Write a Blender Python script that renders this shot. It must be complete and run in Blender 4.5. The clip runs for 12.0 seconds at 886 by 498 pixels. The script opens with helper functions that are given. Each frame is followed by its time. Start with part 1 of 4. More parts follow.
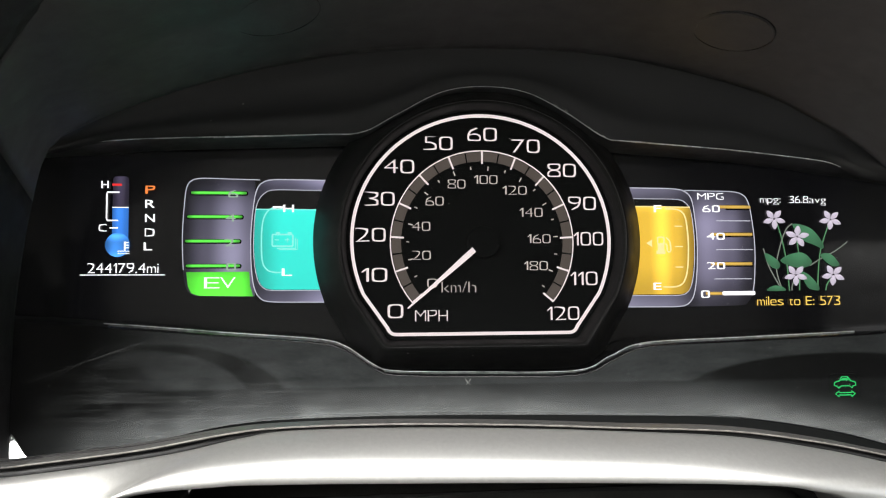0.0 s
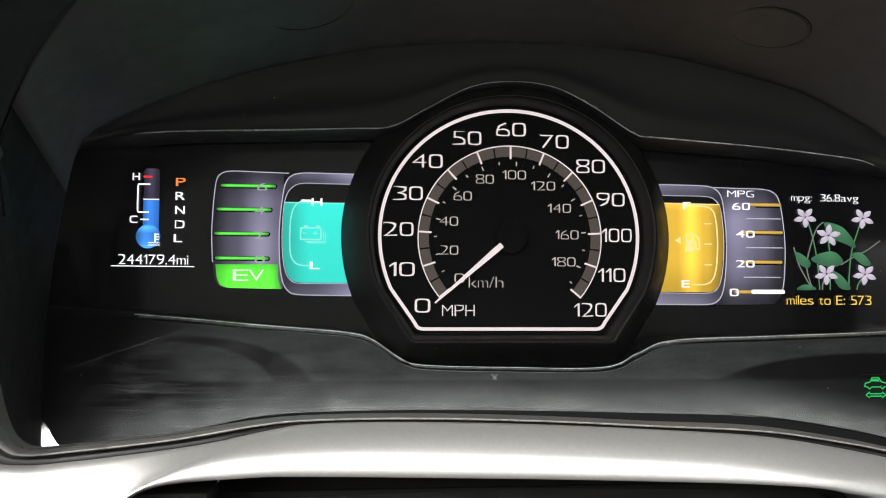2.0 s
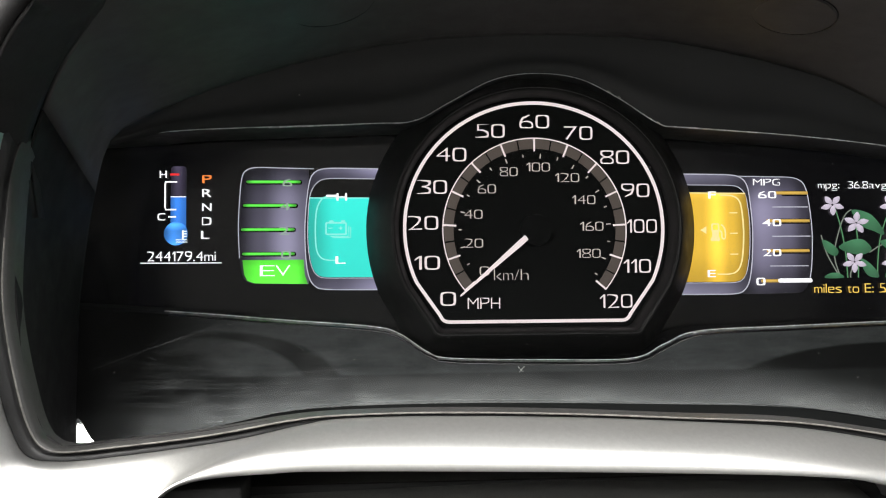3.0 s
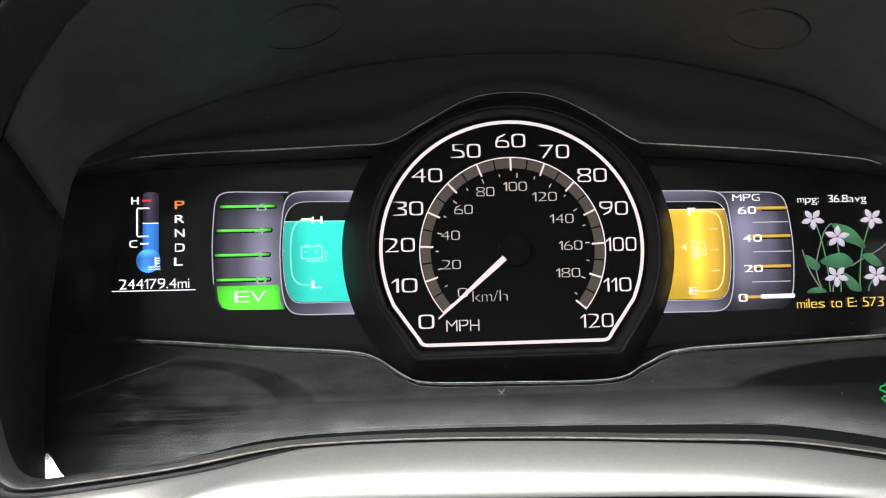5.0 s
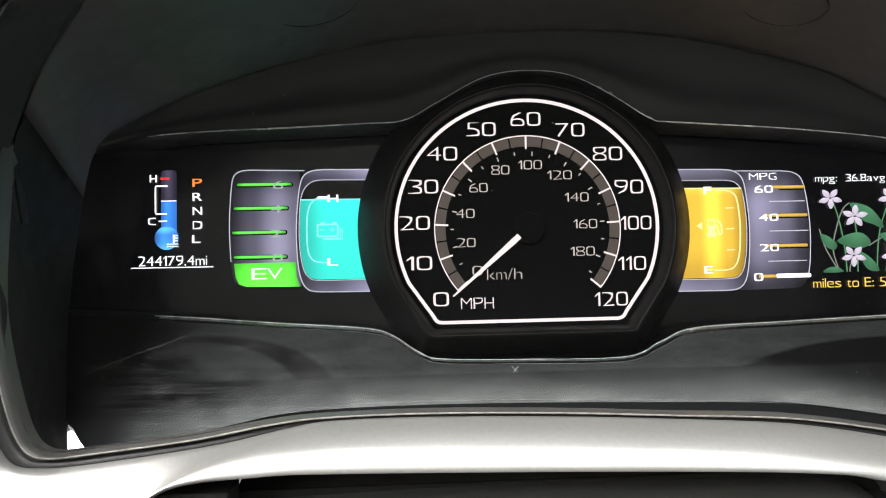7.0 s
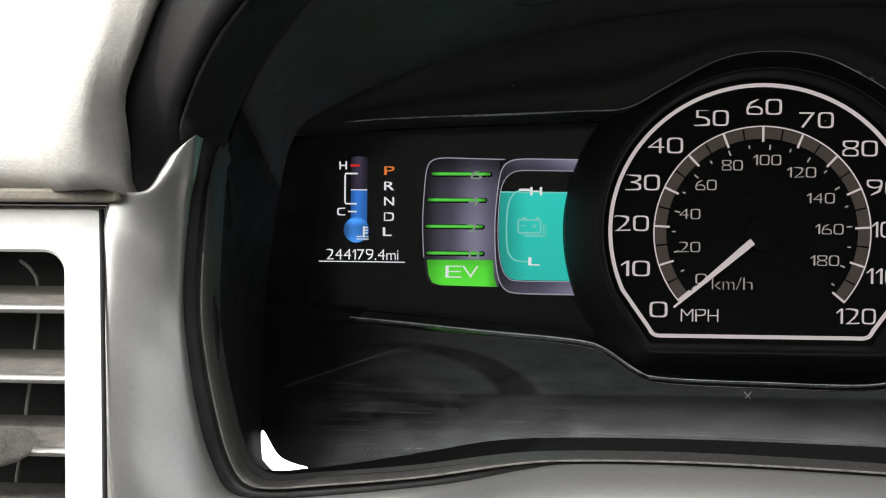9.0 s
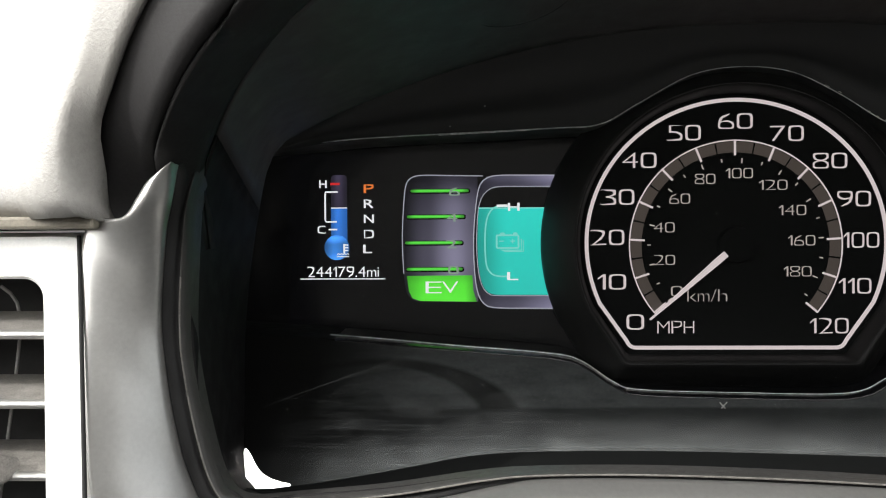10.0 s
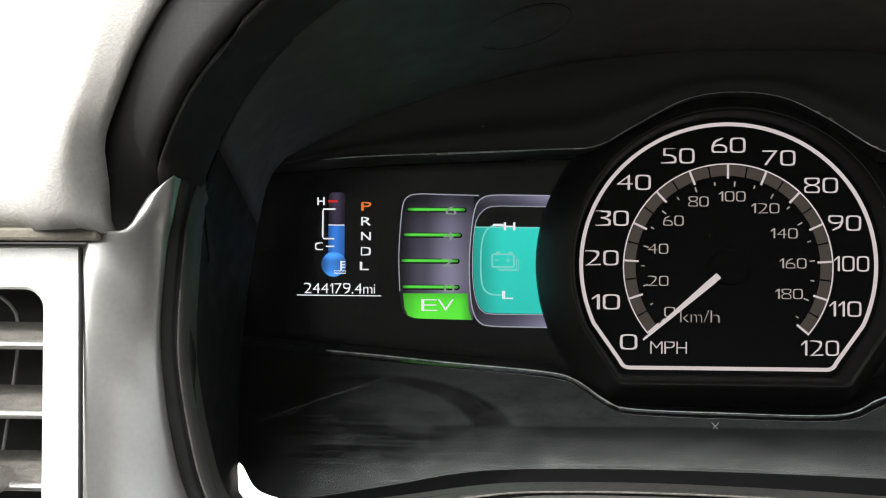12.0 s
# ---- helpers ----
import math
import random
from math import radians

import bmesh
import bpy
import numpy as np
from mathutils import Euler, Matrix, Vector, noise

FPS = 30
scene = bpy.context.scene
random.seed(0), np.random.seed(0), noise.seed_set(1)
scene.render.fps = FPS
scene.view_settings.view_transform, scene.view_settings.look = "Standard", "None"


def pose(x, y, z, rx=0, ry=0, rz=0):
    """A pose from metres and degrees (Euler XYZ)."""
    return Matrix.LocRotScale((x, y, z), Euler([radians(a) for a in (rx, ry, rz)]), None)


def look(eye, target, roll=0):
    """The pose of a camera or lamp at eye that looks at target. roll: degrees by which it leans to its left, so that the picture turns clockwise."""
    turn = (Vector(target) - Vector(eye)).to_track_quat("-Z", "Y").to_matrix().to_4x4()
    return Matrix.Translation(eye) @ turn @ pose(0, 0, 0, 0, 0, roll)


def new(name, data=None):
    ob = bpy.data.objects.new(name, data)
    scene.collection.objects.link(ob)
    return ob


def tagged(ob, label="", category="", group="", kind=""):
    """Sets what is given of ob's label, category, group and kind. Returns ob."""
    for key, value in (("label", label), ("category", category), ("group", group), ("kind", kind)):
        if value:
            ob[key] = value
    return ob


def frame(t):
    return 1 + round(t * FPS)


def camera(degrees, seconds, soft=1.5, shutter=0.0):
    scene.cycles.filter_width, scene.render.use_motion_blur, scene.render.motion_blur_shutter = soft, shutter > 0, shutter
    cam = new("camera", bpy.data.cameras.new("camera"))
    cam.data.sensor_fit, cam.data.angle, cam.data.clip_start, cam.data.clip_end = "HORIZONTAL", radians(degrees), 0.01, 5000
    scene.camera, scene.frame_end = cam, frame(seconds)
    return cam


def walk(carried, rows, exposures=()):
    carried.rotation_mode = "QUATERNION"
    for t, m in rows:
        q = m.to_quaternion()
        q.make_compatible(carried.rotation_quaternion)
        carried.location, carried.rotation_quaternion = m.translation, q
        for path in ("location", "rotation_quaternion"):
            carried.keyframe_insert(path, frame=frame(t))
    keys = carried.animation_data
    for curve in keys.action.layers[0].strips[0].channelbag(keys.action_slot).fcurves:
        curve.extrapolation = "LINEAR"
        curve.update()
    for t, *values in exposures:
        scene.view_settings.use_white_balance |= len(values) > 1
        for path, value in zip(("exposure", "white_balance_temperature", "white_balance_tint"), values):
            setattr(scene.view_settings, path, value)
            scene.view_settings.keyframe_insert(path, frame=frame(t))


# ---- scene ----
cam = camera(56.22, 12.0, soft=1.1)
PATH = [
    (0, (-0.05913, -0.34501, 0.97340), (-0.01075, 0.05122, 0.99918), -0.49),
    (0.5, (-0.06013, -0.34428, 0.97414), (-0.01276, 0.05221, 0.99761), -0.10),
    (1, (-0.06007, -0.34535, 0.97388), (-0.01686, 0.05162, 0.99726), 0.20),
    (1.5, (-0.06102, -0.34485, 0.97339), (-0.01999, 0.05232, 0.99730), 0.24),
    (2, (-0.06198, -0.34476, 0.97379), (-0.02353, 0.05273, 0.99668), 0.24),
    (2.5, (-0.06166, -0.34497, 0.97495), (-0.03213, 0.05351, 0.99352), -0.08),
    (2.7, (-0.06418, -0.34582, 0.97597), (-0.03510, 0.05279, 0.99214), -0.24),
    (4.5, (-0.05974, -0.34548, 0.97567), (-0.03102, 0.05236, 1.00562), -1.59),
    (5, (-0.05793, -0.34134, 0.97603), (-0.02473, 0.05632, 1.00370), -1.60),
    (5.5, (-0.05875, -0.34251, 0.97517), (-0.02733, 0.05608, 0.98684), -1.55),
    (6, (-0.05753, -0.34285, 0.97712), (-0.03078, 0.05594, 0.99290), -2.01),
    (6.5, (-0.05711, -0.34339, 0.97547), (-0.03045, 0.05536, 0.99240), -1.89),
    (6.7, (-0.05671, -0.34328, 0.97409), (-0.03008, 0.05536, 0.99339), -1.66),
    (8.3, (-0.08844, -0.32947, 0.98732), (-0.09227, 0.07042, 0.99579), 1.01),
    (8.5, (-0.10473, -0.32268, 0.99450), (-0.11668, 0.07713, 0.99708), 1.19),
    (9, (-0.10067, -0.31047, 0.99664), (-0.12190, 0.08892, 0.99016), 0.50),
    (9.5, (-0.09665, -0.31112, 0.99883), (-0.11573, 0.08836, 0.99137), -0.15),
    (10, (-0.09443, -0.31419, 1.00065), (-0.11318, 0.08535, 0.99713), -0.41),
    (10.5, (-0.09557, -0.31337, 0.99831), (-0.11243, 0.08628, 0.99831), -0.14),
    (11, (-0.09689, -0.31306, 0.99765), (-0.11128, 0.08669, 0.99864), 0.30),
    (11.5, (-0.09762, -0.31431, 0.99740), (-0.11092, 0.08546, 1.00113), 0.47),
    (12, (-0.09585, -0.31739, 0.99934), (-0.11086, 0.08227, 1.00616), 0.41),
]
EXPOSURES = [(0.0, 0.28), (2.7, 0.20), (4.5, 0.45), (5.0, 0.37), (5.5, 0.28), (6.0, 0.42), (6.7, 0.52), (8.5, -0.06), (9.0, -0.52), (9.5, -0.36), (12.0, -0.30)]
walk(cam, [(t, look(eye, target, roll)) for t, eye, target, roll in PATH], EXPOSURES)


# ---- world and lights ----
world = bpy.data.worlds.new("sky")
scene.world = world
world.use_nodes = True
wn = world.node_tree.nodes
sky = wn.new("ShaderNodeTexSky")
sky.sky_type, sky.sun_disc, sky.sun_elevation, sky.sun_rotation = "NISHITA", False, radians(28.0), radians(248)
world.node_tree.links.new(sky.outputs[0], wn["Background"].inputs[0])
wn["Background"].inputs[1].default_value = 0.08


def window_light(name, eye, target, w, h, power, colour=(1, 0.98, 0.95)):
    data = bpy.data.lights.new(name, "AREA")
    data.shape, data.size, data.size_y, data.energy, data.color = "RECTANGLE", w, h, power, colour
    ob = new(name, data)
    ob.matrix_world = look(eye, target)
    return ob


window_light("sunroof_daylight", (0.05, -0.52, 1.54), (0.05, -0.52, 0.5), 0.70, 0.42, 11)
window_light("driver_window_daylight", (-0.72, -0.60, 1.26), (0.0, -0.60, 1.22), 1.30, 0.40, 15)
window_light("passenger_window_daylight", (0.96, -0.60, 1.26), (0.0, -0.60, 1.22), 1.30, 0.40, 2.5)
window_light("windscreen_daylight", (-0.05, 0.56, 1.42), (-0.05, -0.2, 0.95), 1.20, 0.45, 20)
sun = bpy.data.lights.new("sun", "SUN")
sun.energy, sun.angle, sun.color = 5.0, radians(0.6), (1.0, 0.97, 0.92)
new("sun", sun).matrix_world = look((-0.83, -0.34, 1.48), (0, 0, 1.0))


# ---- materials ----
def base_material(name):
    m = bpy.data.materials.new(name)
    m.use_nodes = True
    nt = m.node_tree
    return m, nt, nt.nodes["Principled BSDF"]


def node(nt, kind, **values):
    n = nt.nodes.new(kind)
    for k, v in values.items():
        n.inputs[k].default_value = v
    return n


def surface(name, colour, rough=0.5, metal=0.0, vary=0.15, scale=120.0, bump=0.0, bump_scale=900.0, rough_vary=0.1, spec=0.5, coat=0.0):
    """A painted, moulded or plated surface with two scales of variation and fine relief."""
    m, nt, p = base_material(name)
    tc = nt.nodes.new("ShaderNodeTexCoord")
    big = node(nt, "ShaderNodeTexNoise", Scale=scale, Detail=5.0, Roughness=0.6)
    fine = node(nt, "ShaderNodeTexNoise", Scale=scale * 9, Detail=3.0, Roughness=0.6)
    for n in (big, fine):
        nt.links.new(tc.outputs["Object"], n.inputs["Vector"])
    add = nt.nodes.new("ShaderNodeMath")
    add.operation = "ADD"
    nt.links.new(big.outputs["Fac"], add.inputs[0])
    nt.links.new(fine.outputs["Fac"], add.inputs[1])
    mp = node(nt, "ShaderNodeMapRange")
    mp.inputs["From Min"].default_value, mp.inputs["From Max"].default_value = 0.7, 1.3
    mp.inputs["To Min"].default_value, mp.inputs["To Max"].default_value = 1 - vary, 1 + vary
    nt.links.new(add.outputs[0], mp.inputs["Value"])
    mul = nt.nodes.new("ShaderNodeVectorMath")
    mul.operation = "SCALE"
    mul.inputs[0].default_value = colour
    nt.links.new(mp.outputs[0], mul.inputs["Scale"])
    nt.links.new(mul.outputs[0], p.inputs["Base Color"])
    mr = node(nt, "ShaderNodeMapRange")
    mr.inputs["From Min"].default_value, mr.inputs["From Max"].default_value = 0.3, 0.7
    mr.inputs["To Min"].default_value, mr.inputs["To Max"].default_value = max(0.02, rough - rough_vary), min(1, rough + rough_vary)
    nt.links.new(big.outputs["Fac"], mr.inputs["Value"])
    nt.links.new(mr.outputs[0], p.inputs["Roughness"])
    p.inputs["Metallic"].default_value = metal
    p.inputs["Specular IOR Level"].default_value = spec
    p.inputs["Coat Weight"].default_value = coat
    if bump:
        bn = node(nt, "ShaderNodeTexNoise", Scale=bump_scale, Detail=4.0, Roughness=0.55)
        nt.links.new(tc.outputs["Object"], bn.inputs["Vector"])
        b = node(nt, "ShaderNodeBump", Strength=bump, Distance=0.0006)
        nt.links.new(bn.outputs["Fac"], b.inputs["Height"])
        nt.links.new(b.outputs[0], p.inputs["Normal"])
    return m


def glow(name, colour, strength=1.0):
    """A lit mark of a screen or of a backlit dial."""
    m, nt, p = base_material(name)
    p.inputs["Base Color"].default_value = (0.01, 0.01, 0.01, 1)
    p.inputs["Roughness"].default_value = 0.4
    p.inputs["Emission Color"].default_value = (*colour, 1)
    p.inputs["Emission Strength"].default_value = strength
    return m


def glow_ramp(name, stops_u, stops_v, tint, strength=1.0):
    """A lit screen field shaded across (u) and up (v) its own box: brightness is the product of two ramps."""
    m, nt, p = base_material(name)
    p.inputs["Base Color"].default_value = (0.01, 0.01, 0.01, 1)
    p.inputs["Roughness"].default_value = 0.4
    tc = nt.nodes.new("ShaderNodeTexCoord")
    sep = nt.nodes.new("ShaderNodeSeparateXYZ")
    nt.links.new(tc.outputs["Generated"], sep.inputs[0])
    outs = []
    for axis, stops in (("X", stops_u), ("Z", stops_v)):
        r = nt.nodes.new("ShaderNodeValToRGB")
        r.color_ramp.interpolation = "EASE"
        els = r.color_ramp.elements
        while len(els) < len(stops):
            els.new(0.5)
        for e, (pos, val) in zip(els, stops):
            e.position, e.color = pos, (val, val, val, 1)
        nt.links.new(sep.outputs[axis], r.inputs[0])
        outs.append(r.outputs[0])
    mul = nt.nodes.new("ShaderNodeVectorMath")
    mul.operation = "MULTIPLY"
    nt.links.new(outs[0], mul.inputs[0])
    nt.links.new(outs[1], mul.inputs[1])
    tn = nt.nodes.new("ShaderNodeVectorMath")
    tn.operation = "MULTIPLY"
    nt.links.new(mul.outputs[0], tn.inputs[0])
    tn.inputs[1].default_value = tint
    nt.links.new(tn.outputs[0], p.inputs["Emission Color"])
    p.inputs["Emission Strength"].default_value = strength
    return m


def lens_material(name):
    """Clear acrylic with a thin gloss, hairline scratches, dust and a painted foot sheen."""
    m, nt, p = base_material(name)
    out = nt.nodes["Material Output"]
    nt.nodes.remove(p)
    clear = nt.nodes.new("ShaderNodeBsdfTransparent")
    gloss = node(nt, "ShaderNodeBsdfGlossy", Roughness=0.02)
    a = nt.nodes.new("ShaderNodeMixShader")
    a.inputs[0].default_value = 0.011
    nt.links.new(clear.outputs[0], a.inputs[1])
    nt.links.new(gloss.outputs[0], a.inputs[2])
    dust = node(nt, "ShaderNodeBsdfDiffuse", Color=(0.62, 0.66, 0.66, 1))
    tc = nt.nodes.new("ShaderNodeTexCoord")

    def mathn(op, x, y=None, clamp=False):
        n = nt.nodes.new("ShaderNodeMath")
        n.operation, n.use_clamp = op, clamp
        for i, v in enumerate((x, y)):
            if v is None:
                continue
            if isinstance(v, (int, float)):
                n.inputs[i].default_value = v
            else:
                nt.links.new(v, n.inputs[i])
        return n.outputs[0]

    def stretched(sx, sz, rot, scale, detail=4.0):
        mp = nt.nodes.new("ShaderNodeMapping")
        mp.inputs["Rotation"].default_value = (0, radians(rot), 0)
        mp.inputs["Scale"].default_value = (sx, 1, sz)
        nt.links.new(tc.outputs["Object"], mp.inputs["Vector"])
        n = node(nt, "ShaderNodeTexNoise", Scale=scale, Detail=detail, Roughness=0.65)
        nt.links.new(mp.outputs[0], n.inputs["Vector"])
        return n.outputs["Fac"]

    sep = nt.nodes.new("ShaderNodeSeparateXYZ")
    nt.links.new(tc.outputs["Object"], sep.inputs[0])
    x, z = sep.outputs["X"], sep.outputs["Z"]
    # a pale sheen painted along the lens foot, which falls away at both ends
    ends = mathn("ADD", mathn("MULTIPLY", mathn("MAXIMUM", mathn("SUBTRACT", -0.085, x), 0.0), 0.15), mathn("MULTIPLY", mathn("MAXIMUM", mathn("SUBTRACT", x, 0.075), 0.0), 0.20))
    over = mathn("SUBTRACT", mathn("ADD", z, ends), 0.9345)
    low = mathn("POWER", mathn("SUBTRACT", 1.0, mathn("DIVIDE", over, 0.014), True), 1.8)
    wide = mathn("SUBTRACT", 1.0, mathn("DIVIDE", over, 0.034), True)
    smear = mathn("MULTIPLY", mathn("SUBTRACT", stretched(1, 4, 5, 42, 7.0), 0.36), 2.6, True)
    cloud = mathn("MULTIPLY", mathn("SUBTRACT", stretched(1, 1.6, -20, 48, 8.0), 0.46), 3.6, True)
    streak = mathn("MULTIPLY", mathn("SUBTRACT", stretched(1, 22, 6, 30, 8.0), 0.49), 4.0, True)
    graze = mathn("MULTIPLY", mathn("SUBTRACT", stretched(1, 40, -38, 24, 5.0), 0.56), 6.0, True)
    left = mathn("MULTIPLY", mathn("SUBTRACT", -0.035, x), 12.0, True)
    foot_sheen = mathn("MULTIPLY", low, mathn("ADD", mathn("MULTIPLY", smear, 0.6), 0.55))
    wiped_haze = mathn("MULTIPLY", mathn("MULTIPLY", mathn("MULTIPLY", wide, mathn("MULTIPLY", mathn("ADD", x, 0.166), 36.0, True)), left), mathn("ADD", mathn("ADD", mathn("MULTIPLY", cloud, 0.60), mathn("MULTIPLY", graze, 0.35)), mathn("MULTIPLY", streak, 0.45)))
    corner_fade = mathn("MULTIPLY", mathn("ADD", x, 0.158), 60.0, True)
    foot_sheen = mathn("MULTIPLY", foot_sheen, mathn("ADD", mathn("MULTIPLY", corner_fade, 0.85), 0.15))
    total = mathn("ADD", mathn("MULTIPLY", mathn("ADD", foot_sheen, wiped_haze), DUST_SHEEN), 0.0012, True)
    b = nt.nodes.new("ShaderNodeMixShader")
    nt.links.new(total, b.inputs[0])
    nt.links.new(a.outputs[0], b.inputs[1])
    nt.links.new(dust.outputs[0], b.inputs[2])
    nt.links.new(b.outputs[0], out.inputs["Surface"])
    return m


def mask_material(name):
    """Black moulding with pale haze and curved shade painted into its colour."""
    m, nt, p = base_material(name)
    tc = nt.nodes.new("ShaderNodeTexCoord")
    sep = nt.nodes.new("ShaderNodeSeparateXYZ")
    nt.links.new(tc.outputs["Object"], sep.inputs[0])
    x, z = sep.outputs["X"], sep.outputs["Z"]

    def op(kind, a, b=None, clamp=False):
        n = nt.nodes.new("ShaderNodeMath")
        n.operation, n.use_clamp = kind, clamp
        for i, v in enumerate((a, b)):
            if isinstance(v, (int, float)):
                n.inputs[i].default_value = v
            elif v is not None:
                nt.links.new(v, n.inputs[i])
        return n.outputs[0]

    def inside(cx, cz, rx, rz, soft):
        dx, dz = op("DIVIDE", op("SUBTRACT", x, cx), rx), op("DIVIDE", op("SUBTRACT", z, cz), rz)
        d2 = op("ADD", op("MULTIPLY", dx, dx), op("MULTIPLY", dz, dz))
        return op("MULTIPLY", op("SUBTRACT", 1.0 + soft, d2), 0.5 / soft, True)

    def above(level, soft):
        return op("ADD", op("DIVIDE", op("SUBTRACT", z, level), soft), 0.5, True)

    mp = nt.nodes.new("ShaderNodeMapping")
    mp.inputs["Scale"].default_value = (1, 1, 4)
    nt.links.new(tc.outputs["Object"], mp.inputs["Vector"])
    n1 = node(nt, "ShaderNodeTexNoise", Scale=60.0, Detail=6.0, Roughness=0.65)
    nt.links.new(mp.outputs[0], n1.inputs["Vector"])
    n2 = node(nt, "ShaderNodeTexNoise", Scale=900.0, Detail=3.0, Roughness=0.6)
    nt.links.new(tc.outputs["Object"], n2.inputs["Vector"])
    arc = op("MULTIPLY", inside(-0.1305, 0.9352, 0.0500, 0.0228, 0.06), op("SUBTRACT", 1.0, inside(-0.1360, 0.9342, 0.0420, 0.0216, 0.06)))
    arc = op("MULTIPLY", arc, op("MULTIPLY", op("SUBTRACT", x, -0.172), 18.0, True))
    right = inside(0.151, 0.9308, 0.0760, 0.0200, 0.05)
    shade_arcs = op("MULTIPLY", op("MAXIMUM", arc, right), above(0.9400, 0.0012))
    painted_haze = op("ADD", op("MULTIPLY", above(0.9405, 0.0010), 0.68), 0.32)
    painted_haze = op("MULTIPLY", painted_haze, op("SUBTRACT", 1.0, op("MULTIPLY", shade_arcs, 0.92)))
    painted_haze = op("MULTIPLY", painted_haze, op("MULTIPLY", op("SUBTRACT", x, -0.156), 28.0, True))
    grain = op("ADD", op("MULTIPLY", n1.outputs["Fac"], 1.1), op("MULTIPLY", n2.outputs["Fac"], 0.5))
    painted_haze = op("MULTIPLY", painted_haze, op("SUBTRACT", grain, 0.15))
    mix = nt.nodes.new("ShaderNodeMix")
    mix.data_type = "RGBA"
    mix.inputs[6].default_value = (0.004, 0.004, 0.004, 1)
    mix.inputs[7].default_value = (HAZE_TONE * 0.95, HAZE_TONE * 1.05, HAZE_TONE * 1.07, 1)
    nt.links.new(painted_haze, mix.inputs[0])
    nt.links.new(mix.outputs[2], p.inputs["Base Color"])
    p.inputs["Roughness"].default_value = 0.42
    p.inputs["Specular IOR Level"].default_value = 0.08
    return m


HAZE_TONE = 0.060
MASK_HAZE = mask_material("black plastic with painted haze and shade")
DUST_SHEEN = 0.25
BLACK_GLOSS = surface("black gloss plastic", (0.006, 0.006, 0.007), 0.16, vary=0.2, rough_vary=0.05)
BLACK_SATIN = surface("black satin plastic", (0.018, 0.019, 0.020), 0.42, vary=0.2, bump=0.05, bump_scale=2500)
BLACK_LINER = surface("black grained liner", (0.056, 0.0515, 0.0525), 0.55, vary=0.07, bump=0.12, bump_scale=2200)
BLACK_SOFT = surface("black soft-touch band", (0.021, 0.0203, 0.021), 0.65, vary=0.25, spec=0.25, bump=0.1, bump_scale=1800)
BEAD = surface("dusty grey bead", (0.13, 0.125, 0.115), 0.5, vary=0.6, scale=400)
SHADED_SIDE = surface("liner black darkened for shade", (0.014, 0.0136, 0.014), 0.6, vary=0.1, bump=0.08, bump_scale=2200, spec=0.12)
SILVER_LIT = surface("silver paint lightened for bright light", (0.84, 0.84, 0.82), 0.45, 0.35, vary=0.06, scale=160)
FAINT_GLINT = surface("dark grey faint highlight", (0.013, 0.0135, 0.015), 0.38, vary=0.3, scale=260, bump=0.25, bump_scale=1500)
SEAL_DARK = surface("black rubber groove", (0.009, 0.009, 0.0095), 0.5, vary=0.3, scale=260, bump=0.2, bump_scale=1500)
LIP_GREY = surface("grey seal lip", (0.040, 0.0395, 0.038), 0.42, vary=0.25, scale=300, bump=0.15, bump_scale=1500)
EDGE_GLINT = surface("pale edge glint", (0.80, 0.82, 0.82), 0.30, 0.2, vary=0.5, scale=60)
SILVER = surface("satin silver paint", (0.52, 0.52, 0.507), 0.37, 0.87, vary=0.07, scale=700, rough_vary=0.0, bump=0.05, bump_scale=3000)
VINYL = surface("grey grained vinyl", (0.34, 0.333, 0.315), 0.50, vary=0.10, scale=60, bump=0.40, bump_scale=1300)
STRIP = surface("taupe vinyl welt", (0.22, 0.20, 0.16), 0.6, vary=0.2, scale=90, bump=0.3, bump_scale=900)
SLAT = surface("dusty grey vent plastic", (0.16, 0.152, 0.14), 0.55, vary=0.45, scale=220, bump=0.3, bump_scale=1200)
VANE = surface("grey vane plastic", (0.30, 0.30, 0.29), 0.5, vary=0.2, scale=300)
TAB = surface("satin silver tab", (0.42, 0.42, 0.41), 0.40, 0.5, vary=0.12, scale=300)
GAP_SHADE = surface("near-black for shaded gaps", (0.01, 0.01, 0.01), 0.8)
SHROUD = surface("black grained column plastic", (0.085, 0.085, 0.080), 0.5, vary=0.35, scale=250, bump=0.4, bump_scale=1500)
CORNER_MIRROR = surface("bright reflector", (0.92, 0.92, 0.91), 0.12, 1.0, vary=0.02)
BEZEL = surface("black satin bezel", (0.006, 0.006, 0.006), 0.55, vary=0.2, spec=0.2)
DIAL = surface("matt black dial", (0.005, 0.0055, 0.0055), 0.6, vary=0.05, scale=300, spec=0.05)
HEAD = surface("grey headlining", (0.35, 0.34, 0.32), 0.9, vary=0.1, scale=30)
CARPET = surface("dark grey carpet", (0.03, 0.03, 0.029), 0.95, vary=0.3, scale=90, bump=0.4, bump_scale=500)
CABIN = surface("dark grey cabin trim", (0.16, 0.157, 0.15), 0.8, vary=0.15, scale=20)
LENS = lens_material("scratched clear lens")
W_DIAL = glow("backlit white", (0.80, 0.70, 0.70), 0.95)
W_DIM = glow("backlit dim white", (0.56, 0.49, 0.45), 0.95)
BROWN = glow("backlit brown scale", (0.062, 0.049, 0.041), 1.0)
W_LCD = glow("screen white", (0.90, 0.90, 0.92), 1.15)
G_LCD = glow("screen grey line", (0.48, 0.48, 0.56), 1.0)
G_DIM = glow("screen dim numeral", (0.30, 0.42, 0.32), 0.9)
ORANGE = glow("screen orange", (0.95, 0.24, 0.05), 1.0)
RED = glow("screen red", (0.75, 0.03, 0.03), 1.0)
